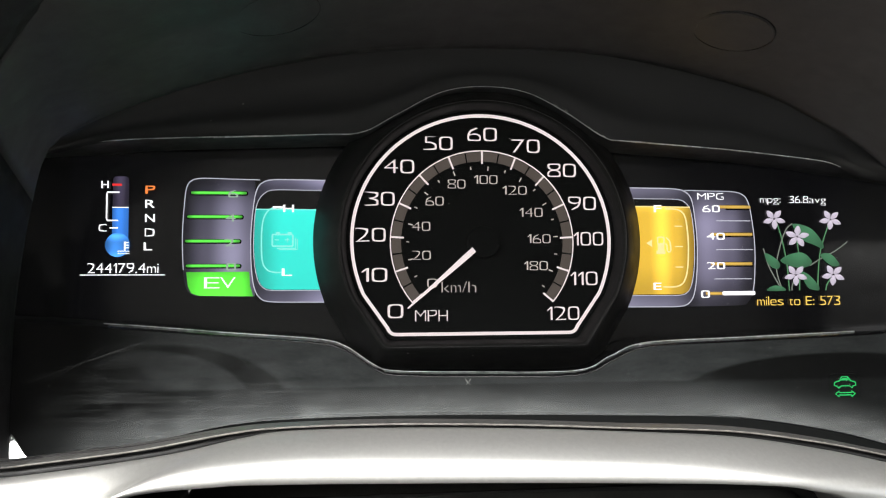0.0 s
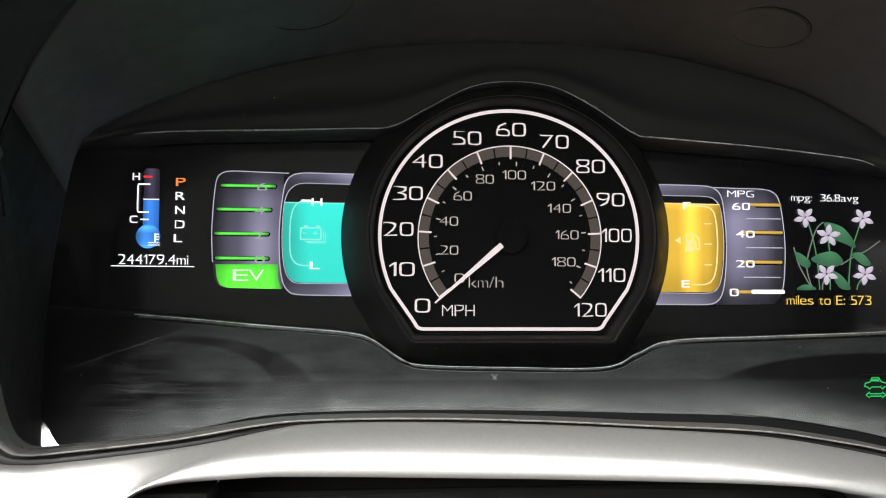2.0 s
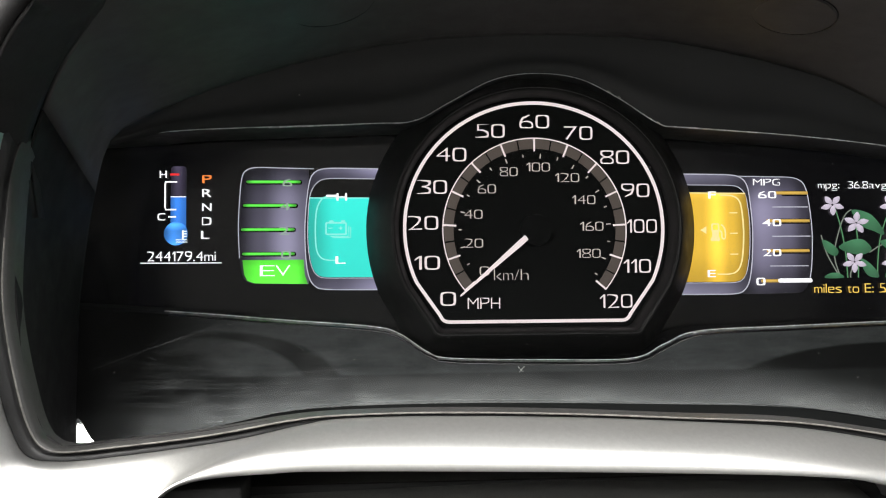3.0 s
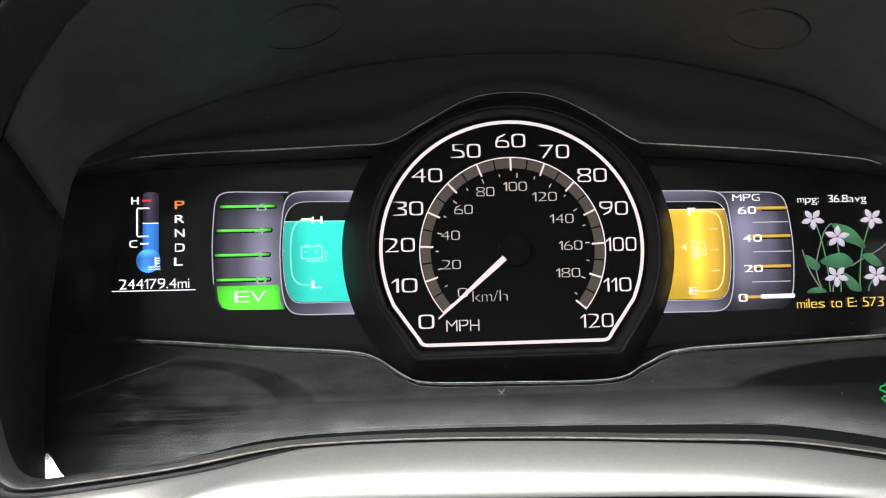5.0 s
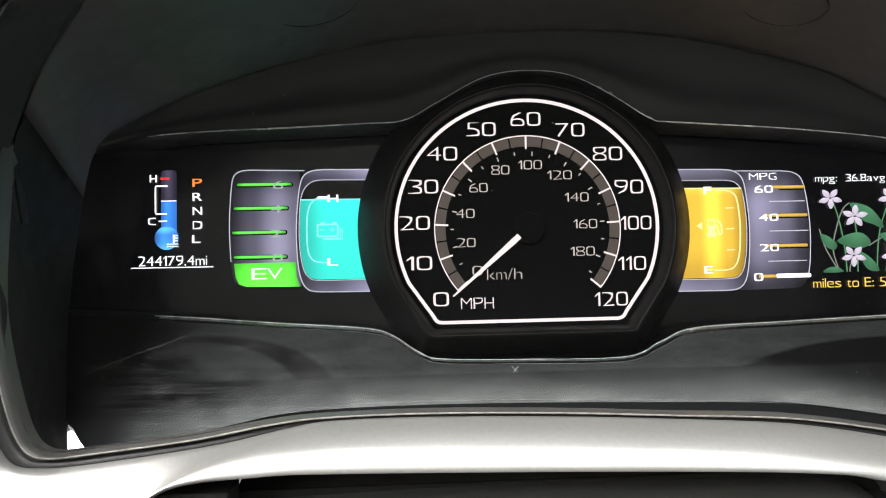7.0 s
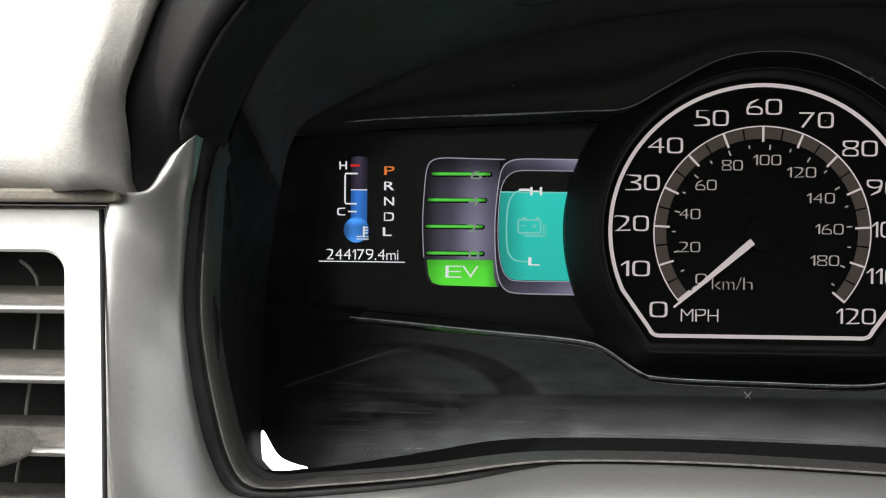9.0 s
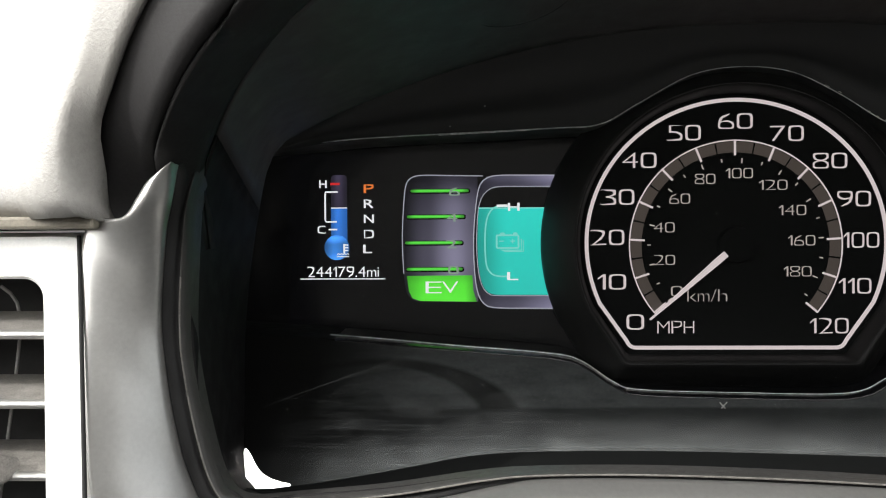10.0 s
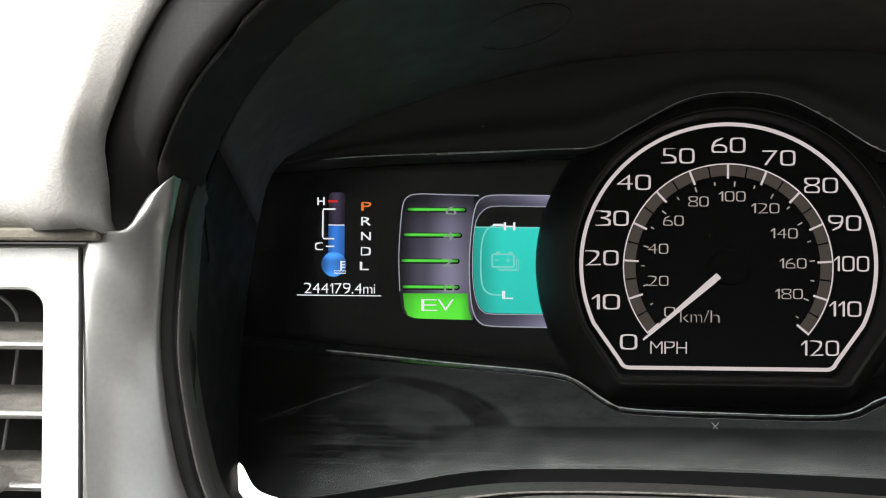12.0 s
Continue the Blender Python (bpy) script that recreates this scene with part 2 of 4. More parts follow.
GREEN = glow_ramp("screen green bar", [(0, 0.35), (0.15, 1), (0.85, 1), (1, 0.35)], [(0, 0.35), (0.5, 1), (1, 0.5)], (0.14, 0.95, 0.09))
GREEN_BLOCK = glow_ramp("screen green block", [(0, 0.6), (0.3, 1), (0.8, 1), (1, 0.45)], [(0, 1.0), (0.6, 0.9), (1, 0.7)], (0.14, 1.05, 0.06))
GREEN_LAMP = glow("green tell-tale", (0.02, 0.55, 0.13), 1.0)
BARREL = glow_ramp("screen slate barrel", [(0, 0.04), (0.3, 0.30), (0.65, 1), (0.88, 0.55), (1, 0.10)], [(0, 0.6), (0.35, 1.0), (0.7, 0.75), (1, 0.15)], (0.27, 0.255, 0.37))
BARREL_R = glow_ramp("screen lilac barrel", [(0, 0.3), (0.3, 1), (0.65, 0.55), (0.9, 0.15), (1, 0.05)], [(0, 0.12), (0.35, 0.7), (0.7, 1), (1, 0.25)], (0.27, 0.25, 0.37))
FRAME_L = glow_ramp("screen slate frame", [(0, 0.12), (0.35, 0.3), (1, 1)], [(0, 1), (0.12, 0.6), (0.5, 0.3), (0.92, 0.6), (1, 1.1)], (0.30, 0.285, 0.43))
FRAME_R = glow_ramp("screen slate frame", [(0, 1), (0.6, 0.7), (1, 0.2)], [(0, 1.2), (0.12, 0.8), (0.5, 0.22), (0.9, 0.5), (1, 0.9)], (0.20, 0.19, 0.27))
SCREEN_BLACK = glow("screen black", (0.0006, 0.0006, 0.0009), 1.0)
SCREEN_BLACK.node_tree.nodes["Principled BSDF"].inputs["Base Color"].default_value = (0.004, 0.004, 0.005, 1)
SCREEN_BLACK.node_tree.nodes["Principled BSDF"].inputs["Roughness"].default_value = 0.16
TEAL = glow_ramp("screen teal", [(0, 0.55), (0.35, 1.0), (0.7, 1.0), (1, 0.75)], [(0, 0.85), (0.4, 0.9), (1, 1)], (0.036, 0.80, 0.68))
TEAL_LINE = glow("screen pale teal", (0.24, 0.78, 0.68), 1.0)
AMBER = glow_ramp("screen amber", [(0, 0.9), (0.45, 0.95), (0.62, 1.6), (0.78, 0.95), (1, 0.4)], [(0, 0.7), (0.4, 1.0), (0.9, 1), (1, 1.2)], (0.80, 0.49, 0.050))
AMBER_LINE = glow("screen pale amber", (0.95, 0.74, 0.32), 1.0)
GOLD = glow_ramp("screen gold bar", [(0, 0.9), (0.5, 1), (1, 0.8)], [(0, 0.4), (0.5, 1), (1, 0.6)], (0.74, 0.46, 0.09))
GOLD_TEXT = glow("screen gold text", (0.85, 0.55, 0.10), 1.0)
BLUE = glow_ramp("screen blue column", [(0, 0.5), (0.4, 1), (1, 0.6)], [(0, 0.9), (1, 1)], (0.05, 0.26, 0.90))
BLUE_BULB = glow_ramp("screen blue bulb", [(0, 0.4), (0.4, 1), (1, 0.5)], [(0, 1.5), (0.3, 0.9), (0.6, 0.8), (0.9, 1.7), (1, 1)], (0.07, 0.33, 0.98))
TUBE = glow_ramp("screen slate tube", [(0, 0.3), (0.45, 1), (1, 0.3)], [(0, 0.5), (1, 1)], (0.06, 0.05, 0.09))
PETAL = glow_ramp("screen petal", [(0, 0.9), (0.5, 1), (1, 0.8)], [(0, 0.8), (1, 1)], (0.62, 0.55, 0.66))
LEAF = glow_ramp("screen leaf", [(0, 0.7), (0.6, 1), (1, 0.75)], [(0, 0.6), (1, 1)], (0.06, 0.21, 0.10))
STEM = glow("screen stem", (0.16, 0.18, 0.15), 1.0)
STEM_G = glow("screen green stem", (0.07, 0.20, 0.09), 1.0)


# ---- mesh helpers ----
def part(name, bm, material, parent=None, label="", smooth=False):
    me = bpy.data.meshes.new(name)
    bmesh.ops.recalc_face_normals(bm, faces=bm.faces)
    for f in bm.faces:
        f.smooth = smooth
    bm.to_mesh(me)
    bm.free()
    me.materials.append(material)
    ob = new(name, me)
    ob.parent = parent
    if label:
        ob["label"] = label
    return ob


def thing(name, label, category, at=(0, 0, 0), group="", kind=""):
    ob = new(name)
    ob.empty_display_size = 0.01
    return tagged(ob, label, category, group, kind)


def spline(points, count, closed=False):
    """Catmull-Rom through the points, resampled evenly."""
    p = [Vector(q) for q in points]
    n = len(p)
    dense = []
    for i in range(n if closed else n - 1):
        a, b, c, d = (p[(i + k) % n] if closed else p[min(max(i + k, 0), n - 1)] for k in (-1, 0, 1, 2))
        for s in range(16):
            t = s / 16
            dense.append(0.5 * (2 * b + (c - a) * t + (2 * a - 5 * b + 4 * c - d) * t * t + (3 * b - a - 3 * c + d) * t ** 3))
    dense.append(p[0] if closed else p[-1])
    run = [0.0]
    for a, b in zip(dense, dense[1:]):
        run.append(run[-1] + (b - a).length)
    out, j = [], 0
    steps = count if closed else count - 1
    for k in range(count):
        s = run[-1] * k / steps
        while j < len(run) - 2 and run[j + 1] < s:
            j += 1
        w = (s - run[j]) / max(run[j + 1] - run[j], 1e-9)
        out.append(dense[j].lerp(dense[j + 1], min(max(w, 0), 1)))
    return out


def loft(curves, closed=False):
    bm = bmesh.new()
    rows = [[bm.verts.new(v) for v in c] for c in curves]
    n = len(rows[0])
    for a, b in zip(rows, rows[1:]):
        for i in range(n if closed else n - 1):
            j = (i + 1) % n
            bm.faces.new((a[i], a[j], b[j], b[i]))
    return bm


def plate(points, y, depth=0.0002):
    """A flat piece in the plane y, outlined by (x, z) points, depth thick towards the back."""
    bm = bmesh.new()
    front = [bm.verts.new((x, y, z)) for x, z in points]
    back = [bm.verts.new((x, y + depth, z)) for x, z in points]
    bm.faces.new(front)
    bm.faces.new(back[::-1])
    n = len(points)
    for i in range(n):
        bm.faces.new((front[i], back[i], back[(i + 1) % n], front[(i + 1) % n]))
    return bm


def ribbon(points, y, width, depth=0.0002, closed=False, taper=1.0):
    """A flat line of that width along (x, z) points."""
    bm = bmesh.new()
    n = len(points)
    rows = []
    for i in range(n):
        a = Vector(points[(i - 1) % n] if closed or i else points[0])
        b = Vector(points[(i + 1) % n] if closed or i < n - 1 else points[-1])
        d = (b - a).normalized()
        s = Vector((-d.y, d.x)) * width / 2 * (1 + (taper - 1) * i / max(n - 1, 1))
        c = Vector(points[i])
        rows.append([bm.verts.new((q.x, yy, q.y)) for q, yy in ((c + s, y), (c - s, y), (c - s, y + depth), (c + s, y + depth))])
    for i in range(n if closed else n - 1):
        a, b = rows[i], rows[(i + 1) % n]
        for k in range(4):
            bm.faces.new((a[k], a[(k + 1) % 4], b[(k + 1) % 4], b[k]))
    if not closed:
        bm.faces.new(rows[0])
        bm.faces.new(rows[-1][::-1])
    return bm


def rounded(x0, z0, x1, z1, r, steps=6):
    pts = []
    for cx, cz, a0 in ((x1 - r, z1 - r, 0), (x0 + r, z1 - r, 90), (x0 + r, z0 + r, 180), (x1 - r, z0 + r, 270)):
        for k in range(steps + 1):
            a = radians(a0 + 90 * k / steps)
            pts.append((cx + r * math.cos(a), cz + r * math.sin(a)))
    return pts


def disc(cx, cz, r, n=40):
    return [(cx + r * math.sin(2 * math.pi * k / n), cz + r * math.cos(2 * math.pi * k / n)) for k in range(n)]


def flat_spline(points, count, closed=False):
    return [(v.x, v.z) for v in spline([(x, 0, z) for x, z in points], count, closed)]


WIDE = {"1": 0.46, ".": 0.24, ":": 0.24, " ": 0.55, "i": 0.18, "l": 0.18, "/": 0.62, "m": 1.25, "M": 1.18, "t": 0.62}
ROUND = set("02356890PRDCGUepgavo")


def glyph(char, bold):
    """The outline of one letter as a flat mesh in the built-in font."""
    data = bpy.data.curves.new("glyph", "FONT")
    data.body, data.offset, data.resolution_u = char, bold, 6
    tmp = bpy.data.objects.new("glyph", data)
    scene.collection.objects.link(tmp)
    bpy.context.view_layer.update()
    me = bpy.data.meshes.new_from_object(tmp.evaluated_get(bpy.context.evaluated_depsgraph_get()))
    bpy.data.objects.remove(tmp)
    bpy.data.curves.remove(data)
    return me


def lettering(name, text, cx, cz, w, h, y, material, parent, bold=0.0, label="", gap=0.17):
    """Letters of the built-in font, drawn wide and square-shouldered and fitted to a box w x h about (cx, cz)."""
    bm = bmesh.new()
    pen = 0.0
    for c in text:
        width = WIDE.get(c, 1.0)
        if c != " ":
            me = glyph(c, bold)
            xs, zs = [v.co.x for v in me.vertices], [v.co.y for v in me.vertices]
            x0, x1, z0, z1 = min(xs), max(xs), min(zs), max(zs)
            for v in me.vertices:
                u, q = 2 * (v.co.x - x0) / max(x1 - x0, 1e-6) - 1, 2 * (v.co.y - z0) / max(z1 - z0, 1e-6) - 1
                if c in ROUND:
                    far = max(abs(u), abs(q), 1e-6)
                    f = math.hypot(u, q) / max((abs(u) ** 5 + abs(q) ** 5) ** 0.2, 1e-6)
                    f = min(f, 1 / far)
                    f = 1 + (f - 1) * 0.85
                    u, q = u * f, q * f
                left, span = (pen, width) if c != "1" else (pen + width - 0.17, 0.17)
                v.co = (left + span * (u + 1) / 2, 0, z0 + (z1 - z0) * (q + 1) / 2)
            bm.from_mesh(me)
            if c == "1":
                up = z1 - z0
                bm.faces.new([bm.verts.new((px, 0, pz)) for px, pz in ((pen + width - 0.16, z1), (pen, z1 - 0.24 * up), (pen, z1 - 0.36 * up), (pen + width - 0.16, z1 - 0.14 * up))])
            bpy.data.meshes.remove(me)
        pen += width + gap
    xs, zs = [v.co.x for v in bm.verts], [v.co.z for v in bm.verts]
    x0, x1, z0, z1 = min(xs), max(xs), min(zs), max(zs)
    for v in bm.verts:
        v.co = ((v.co.x - (x0 + x1) / 2) / (x1 - x0) * w + cx, y, (v.co.z - (z0 + z1) / 2) / (z1 - z0) * h + cz)
    return part(name, bm, material, parent, label)


def solid(ob, thickness, offset=1.0):
    mod = ob.modifiers.new("thickness", "SOLIDIFY")
    mod.thickness, mod.offset = thickness, offset
    return ob


def box(x0, x1, y0, y1, z0, z1, bevel=0.0):
    bm = bmesh.new()
    bmesh.ops.create_cube(bm, size=1, matrix=Matrix.Translation(((x0 + x1) / 2, (y0 + y1) / 2, (z0 + z1) / 2)) @ Matrix.Diagonal((x1 - x0, y1 - y0, z1 - z0, 1)))
    if bevel:
        bmesh.ops.bevel(bm, geom=bm.edges[:], offset=bevel, segments=2, affect="EDGES", profile=0.5)
    return bm


def tube(points, radius, sides=6):
    bm = bmesh.new()
    rows = []
    for i, p in enumerate(points):
        d = (points[min(i + 1, len(points) - 1)] - points[max(i - 1, 0)]).normalized()
        u = d.cross(Vector((0, 1, 0.01))).normalized()
        v = d.cross(u)
        r = radius(p.x) if callable(radius) else radius
        rows.append([bm.verts.new(p + (u * math.cos(2 * math.pi * k / sides) + v * math.sin(2 * math.pi * k / sides)) * r) for k in range(sides)])
    for a, b in zip(rows, rows[1:]):
        for k in range(sides):
            bm.faces.new((a[k], a[(k + 1) % sides], b[(k + 1) % sides], b[k]))
    return bm


# ---- the unseen cabin that closes the place ----
def slab(name, x0, x1, y0, y1, z0, z1, material, label):
    return tagged(part(name, box(x0, x1, y0, y1, z0, z1), material), label, "cabin", kind="structure")


slab("floor", -0.8, 1.0, -1.6, 0.9, 0.18, 0.22, CARPET, "dark grey carpeted car floor")
slab("wall_rear", -0.8, 1.0, -1.64, -1.6, 0.18, 1.6, CABIN, "grey trim closing the cabin behind the seats")
slab("wall_front", -0.8, 1.0, 0.62, 0.66, 0.18, 1.12, CABIN, "grey bulkhead under the windscreen")
slab("wall_left", -0.8, -0.76, -1.6, 0.62, 0.18, 1.06, CABIN, "grey door panel below the driver's window")
slab("wall_left_top", -0.8, -0.76, -1.6, 0.62, 1.48, 1.6, HEAD, "grey roof rail above the driver's window")
slab("wall_left_rear", -0.8, -0.76, -1.6, -1.22, 1.06, 1.48, HEAD, "grey pillar behind the driver's window")
slab("wall_right", 1.0, 1.04, -1.6, 0.62, 0.18, 1.06, CABIN, "grey door panel below the passenger's window")
slab("wall_right_top", 1.0, 1.04, -1.6, 0.62, 1.48, 1.6, HEAD, "grey roof rail above the passenger's window")
slab("wall_right_rear", 1.0, 1.04, -1.6, -1.26, 1.06, 1.48, HEAD, "grey pillar behind the passenger's window")
slab("ceiling", -0.8, 1.0, -1.6, -0.75, 1.56, 1.60, HEAD, "grey headlining behind the made-up roof opening")
slab("ceiling_front", -0.8, 1.0, -0.30, 0.15, 1.56, 1.60, HEAD, "grey headlining before the made-up roof opening")
slab("ceiling_left", -0.8, -0.32, -0.75, -0.30, 1.56, 1.60, HEAD, "grey headlining beside the made-up roof opening")
slab("ceiling_right", 0.42, 1.0, -0.75, -0.30, 1.56, 1.60, HEAD, "grey headlining beside the made-up roof opening")

# ---- instrument cluster ----
cluster = thing("instrument_cluster", "black car instrument cluster with speedometer and two lit colour screens", "instrument cluster")
YS = 0.015  # the screens' plane

back_outline = [(-0.240, 0.900), (-0.240, 1.04), (-0.150, 1.062), (-0.06, 1.088), (0.06, 1.088), (0.150, 1.062), (0.240, 1.04), (0.240, 0.900)]
part("display_panel", plate(back_outline, YS + 0.0014, 0.002), BLACK_GLOSS, cluster)

RIM_TOP = [(-0.1513, 1.0378), (-0.127, 1.0393), (-0.0694, 1.0416), (-0.0511, 1.0429), (-0.0372, 1.0502), (-0.0184, 1.0601), (-0.001, 1.0630),
           (0.0175, 1.0610), (0.0344, 1.0529), (0.0510, 1.0425), (0.0613, 1.0408), (0.1093, 1.0376), (0.1574, 1.0325)]
RIM_BOTTOM = [(-0.1501, 0.9662), (-0.1046, 0.9622), (-0.0693, 0.9592), (-0.0581, 0.9563), (-0.0468, 0.9489), (-0.0377, 0.9460), (-0.0031, 0.9449),
              (0.0373, 0.9448), (0.0519, 0.9505), (0.0667, 0.9557), (0.1067, 0.9574), (0.1582, 0.9592)]
ARCH = [(-0.1790, 0.975), (-0.1745, 1.010), (-0.1685, 1.0325), (-0.154, 1.0425), (-0.127, 1.0538), (-0.093, 1.0644), (-0.0513, 1.0727), (-0.0036, 1.0758),
        (0.05, 1.0742), (0.104, 1.0635), (0.134, 1.0521), (0.169, 1.0308), (0.184, 1.005), (0.186, 0.975)]


def rim_depth(x, sink=0.020):
    """The rim stands 8 mm proud over the screens and sinks past their ends."""
    w = min(max((abs(x) - 0.147) / 0.040, 0), 1)
    return -0.008 + sink * w * w * (3 - 2 * w)


top_rim = [Vector((x, rim_depth(x), z)) for x, z in flat_spline([(-0.235, 1.0310)] + RIM_TOP + [(0.235, 1.022)], 100)]
arch = [Vector((x, -0.0185, z)) for x, z in flat_spline([(-0.235, 1.036), (-0.175, 1.0375), (-0.154, 1.0455), (-0.127, 1.0568), (-0.093, 1.0674), (-0.0513, 1.0757), (-0.0036, 1.0788), (0.05, 1.0772), (0.104, 1.0665), (0.134, 1.0551), (0.172, 1.0360), (0.235, 1.029)], 100)]


def between(a, b, w, dy=0.0, dz=0.0):
    return [p.lerp(q, w) + Vector((0, dy, dz)) for p, q in zip(a, b)]


def shifted(a, dx=0.0, dy=0.0, dz=0.0):
    return [p + Vector((dx, dy, dz)) for p in a]


part("upper_mask", loft([shifted(top_rim, dy=0.022, dz=-0.0005), shifted(top_rim, dy=0.0008), top_rim, shifted(top_rim, dy=-0.0006, dz=0.0010),
                         between(top_rim, arch, 0.30, -0.0005), between(top_rim, arch, 0.36, 0.0018), between(top_rim, arch, 0.8, 0.0005), arch]),
     BLACK_SATIN, cluster, smooth=True)
bottom_rim = [Vector((x, rim_depth(x, 0.004), z)) for x, z in flat_spline([(-0.235, 0.9720)] + RIM_BOTTOM + [(0.235, 0.962)], 100)]
foot = [Vector((x, -0.0195, z)) for x, z in flat_spline([(-0.235, 0.9120), (-0.12, 0.909), (0, 0.912), (0.12, 0.907), (0.235, 0.907)], 100)]
front_rim = [Vector((p.x, p.y - 0.0040, p.z - 0.0010)) for p in bottom_rim]
ledge_rows = [shifted(bottom_rim, dy=0.022, dz=0.0005), shifted(bottom_rim, dy=0.0006), bottom_rim, shifted(front_rim, dy=0.0006, dz=0.0001), front_rim, shifted(front_rim, dy=-0.0001, dz=-0.0006)]
lit_run, end_run = [i for i in range(100) if bottom_rim[i].x > -0.153], [i for i in range(100) if bottom_rim[i].x < -0.147]
part("lower_ledge", loft([[r[i] for i in lit_run] for r in ledge_rows]), BLACK_GLOSS, cluster, "glossy black ledge below the screens", smooth=True)
part("ledge_end", loft([[r[i] for i in end_run] for r in ledge_rows]), DIAL, cluster, "matt black end of the ledge", smooth=True)
part("lower_mask", loft([shifted(front_rim, dz=-0.0006), between(front_rim, foot, 0.5), foot]), MASK_HAZE, cluster, "black lower mask with painted haze and shade", smooth=True)
fine_top = [Vector((x, rim_depth(x), z)) for x, z in flat_spline([(-0.235, 1.0310)] + RIM_TOP + [(0.235, 1.022)], 600)]
fine_bottom = [Vector((x, rim_depth(x, 0.004), z)) for x, z in flat_spline([(-0.235, 0.9720)] + RIM_BOTTOM + [(0.235, 0.962)], 600)]


def edge_radius(x):
    """The painted glint is broadest on the straight runs and thins out round the dial and at its ends."""
    tip = min(max((x + 0.1550) / 0.006, 0.25), 1)
    return (0.00025 - 0.00009 * max(0, 1 - abs(x / 0.055) ** 4)) * tip


part("upper_edge", tube(shifted([p for p in fine_top if -0.1548 < p.x < 0.162], dy=-0.0003, dz=0.0003), edge_radius, 8), EDGE_GLINT, cluster, "thin pale line painted as the rim glint", smooth=True)
part("lower_edge", tube(shifted([p for p in fine_bottom if -0.1512 < p.x < 0.162], dy=-0.0003, dz=0.00012), edge_radius), EDGE_GLINT, cluster, "thin pale line painted as the rim glint", smooth=True)
wc = plate(flat_spline([(-0.1806, 0.9262), (-0.1806, 0.918), (-0.1775, 0.9132), (-0.1715, 0.9119), (-0.158, 0.9121), (-0.168, 0.9148), (-0.1745, 0.9183)], 40, True), -0.0215, 0.0008)
for v in wc.verts:
    v.co.y += -(v.co.z - 0.912) * -0.58 + (v.co.x + 0.181) * 0.37 - 0.0045
for xa, za, xb, zb in ((0.0620, 1.0410, 0.0850, 1.0395), (-0.1100, 1.0399, -0.0760, 1.0413), (0.0640, 0.9552, 0.0860, 0.9563)):
    part("worn_edge", ribbon([(xa, za), ((xa + xb) / 2, (za + zb) / 2), (xb, zb)], -0.0092, 0.0005, 0.0003, taper=0.5), EDGE_GLINT, cluster, "pale streak painted as a brighter glint")
part("white_corner", wc, CORNER_MIRROR, cluster, "small mirror plate added to imitate a reflection")


# speedometer
def dial_outline(r, floor_z, corner, cz=0.9995):
    """A circle whose lower side is cut flat, with slanted corners."""
    pts = []
    a0 = 114
    for k in range(73):
        a = radians(-a0 + 2 * a0 * k / 72)
        pts.append((r * math.sin(a), cz + r * math.cos(a) * (0.967 if math.cos(a) > 0 else 1.0)))
    sx = corner
    for k in range(7):
        w = k / 6
        pts.append((sx + 0.0036 * math.cos(radians(15 + 75 * w)) - 0.0012, floor_z + 0.0034 - 0.0034 * math.sin(radians(15 + 75 * w))))
    for k in range(7):
        w = 1 - k / 6
        pts.append((-sx - 0.0036 * math.cos(radians(15 + 75 * w)) + 0.0012, floor_z + 0.0034 - 0.0034 * math.sin(radians(15 + 75 * w))))
    return pts


face_pts = dial_outline(0.0575, 0.9578, 0.0395)
dial = part("dial_face", plate(face_pts, 0.0002, 0.003), DIAL, cluster, "black dial with white backlit numerals")


def ring_at(r, floor_z, corner, y):
    return [Vector((x, y, z)) for x, z in dial_outline(r, floor_z, corner)]


part("bezel_ring", loft([ring_at(0.0574, 0.9580, 0.0395, 0.001), ring_at(0.0590, 0.9565, 0.0405, -0.0065), ring_at(0.0596, 0.9558, 0.0410, -0.008), ring_at(0.0603, 0.9550, 0.0415, -0.0083),
                         ring_at(0.0612, 0.9540, 0.0420, -0.0076), ring_at(0.0712, 0.9440, 0.0480, 0.006), ring_at(0.0714, 0.9438, 0.0480, 0.0162)], closed=True),
     BEZEL, cluster, "black conical bezel", smooth=True)
part("bezel_crest", ribbon(dial_outline(0.0600, 0.9553, 0.0412), -0.0087, 0.00026, 0.0003, closed=True), FAINT_GLINT, cluster, "thin paler line painting a highlight on the bezel")
part("outline_ring", ribbon(dial_outline(0.0551, 0.9603, 0.0380), -0.0001, 0.0014, 0.0003, closed=True), W_DIAL, dial, "white backlit outline")

CZ, STEP = 0.9986, 2.165


def polar(r, deg):
    return (r * math.sin(radians(deg)), CZ + r * math.cos(radians(deg)))


part("scale_ring", ribbon([polar(0.0391, -60 * STEP + 120 * STEP * k / 96) for k in range(97)], -0.0001, 0.00048), W_DIAL, dial)
for k in range(24):
    a, b = (k * 5 - 60) * STEP + 0.5, (k * 5 - 55) * STEP - 0.5
    pts = [polar(0.0386, a + (b - a) * i / 5) for i in range(6)] + [polar(0.0346, b + (a - b) * i / 5) for i in range(6)]
    part("scale_block", plate(pts, 0.0, 0.0002), BROWN, dial)
for k in range(13):
    a = (k * 10 - 60) * STEP
    part("tick", ribbon([polar(0.0335, a), polar(0.0393, a)], -0.0003, 0.00075, 0.0003), W_DIAL, dial)
for k in range(20):
    a = -60 * STEP + k * 10 * STEP / 1.609
    long = k % 2 == 0
    part("small_tick", ribbon([polar(0.0306 if long else 0.0312, a), polar(0.0325, a)], -0.0001, 0.00045), W_DIM, dial)
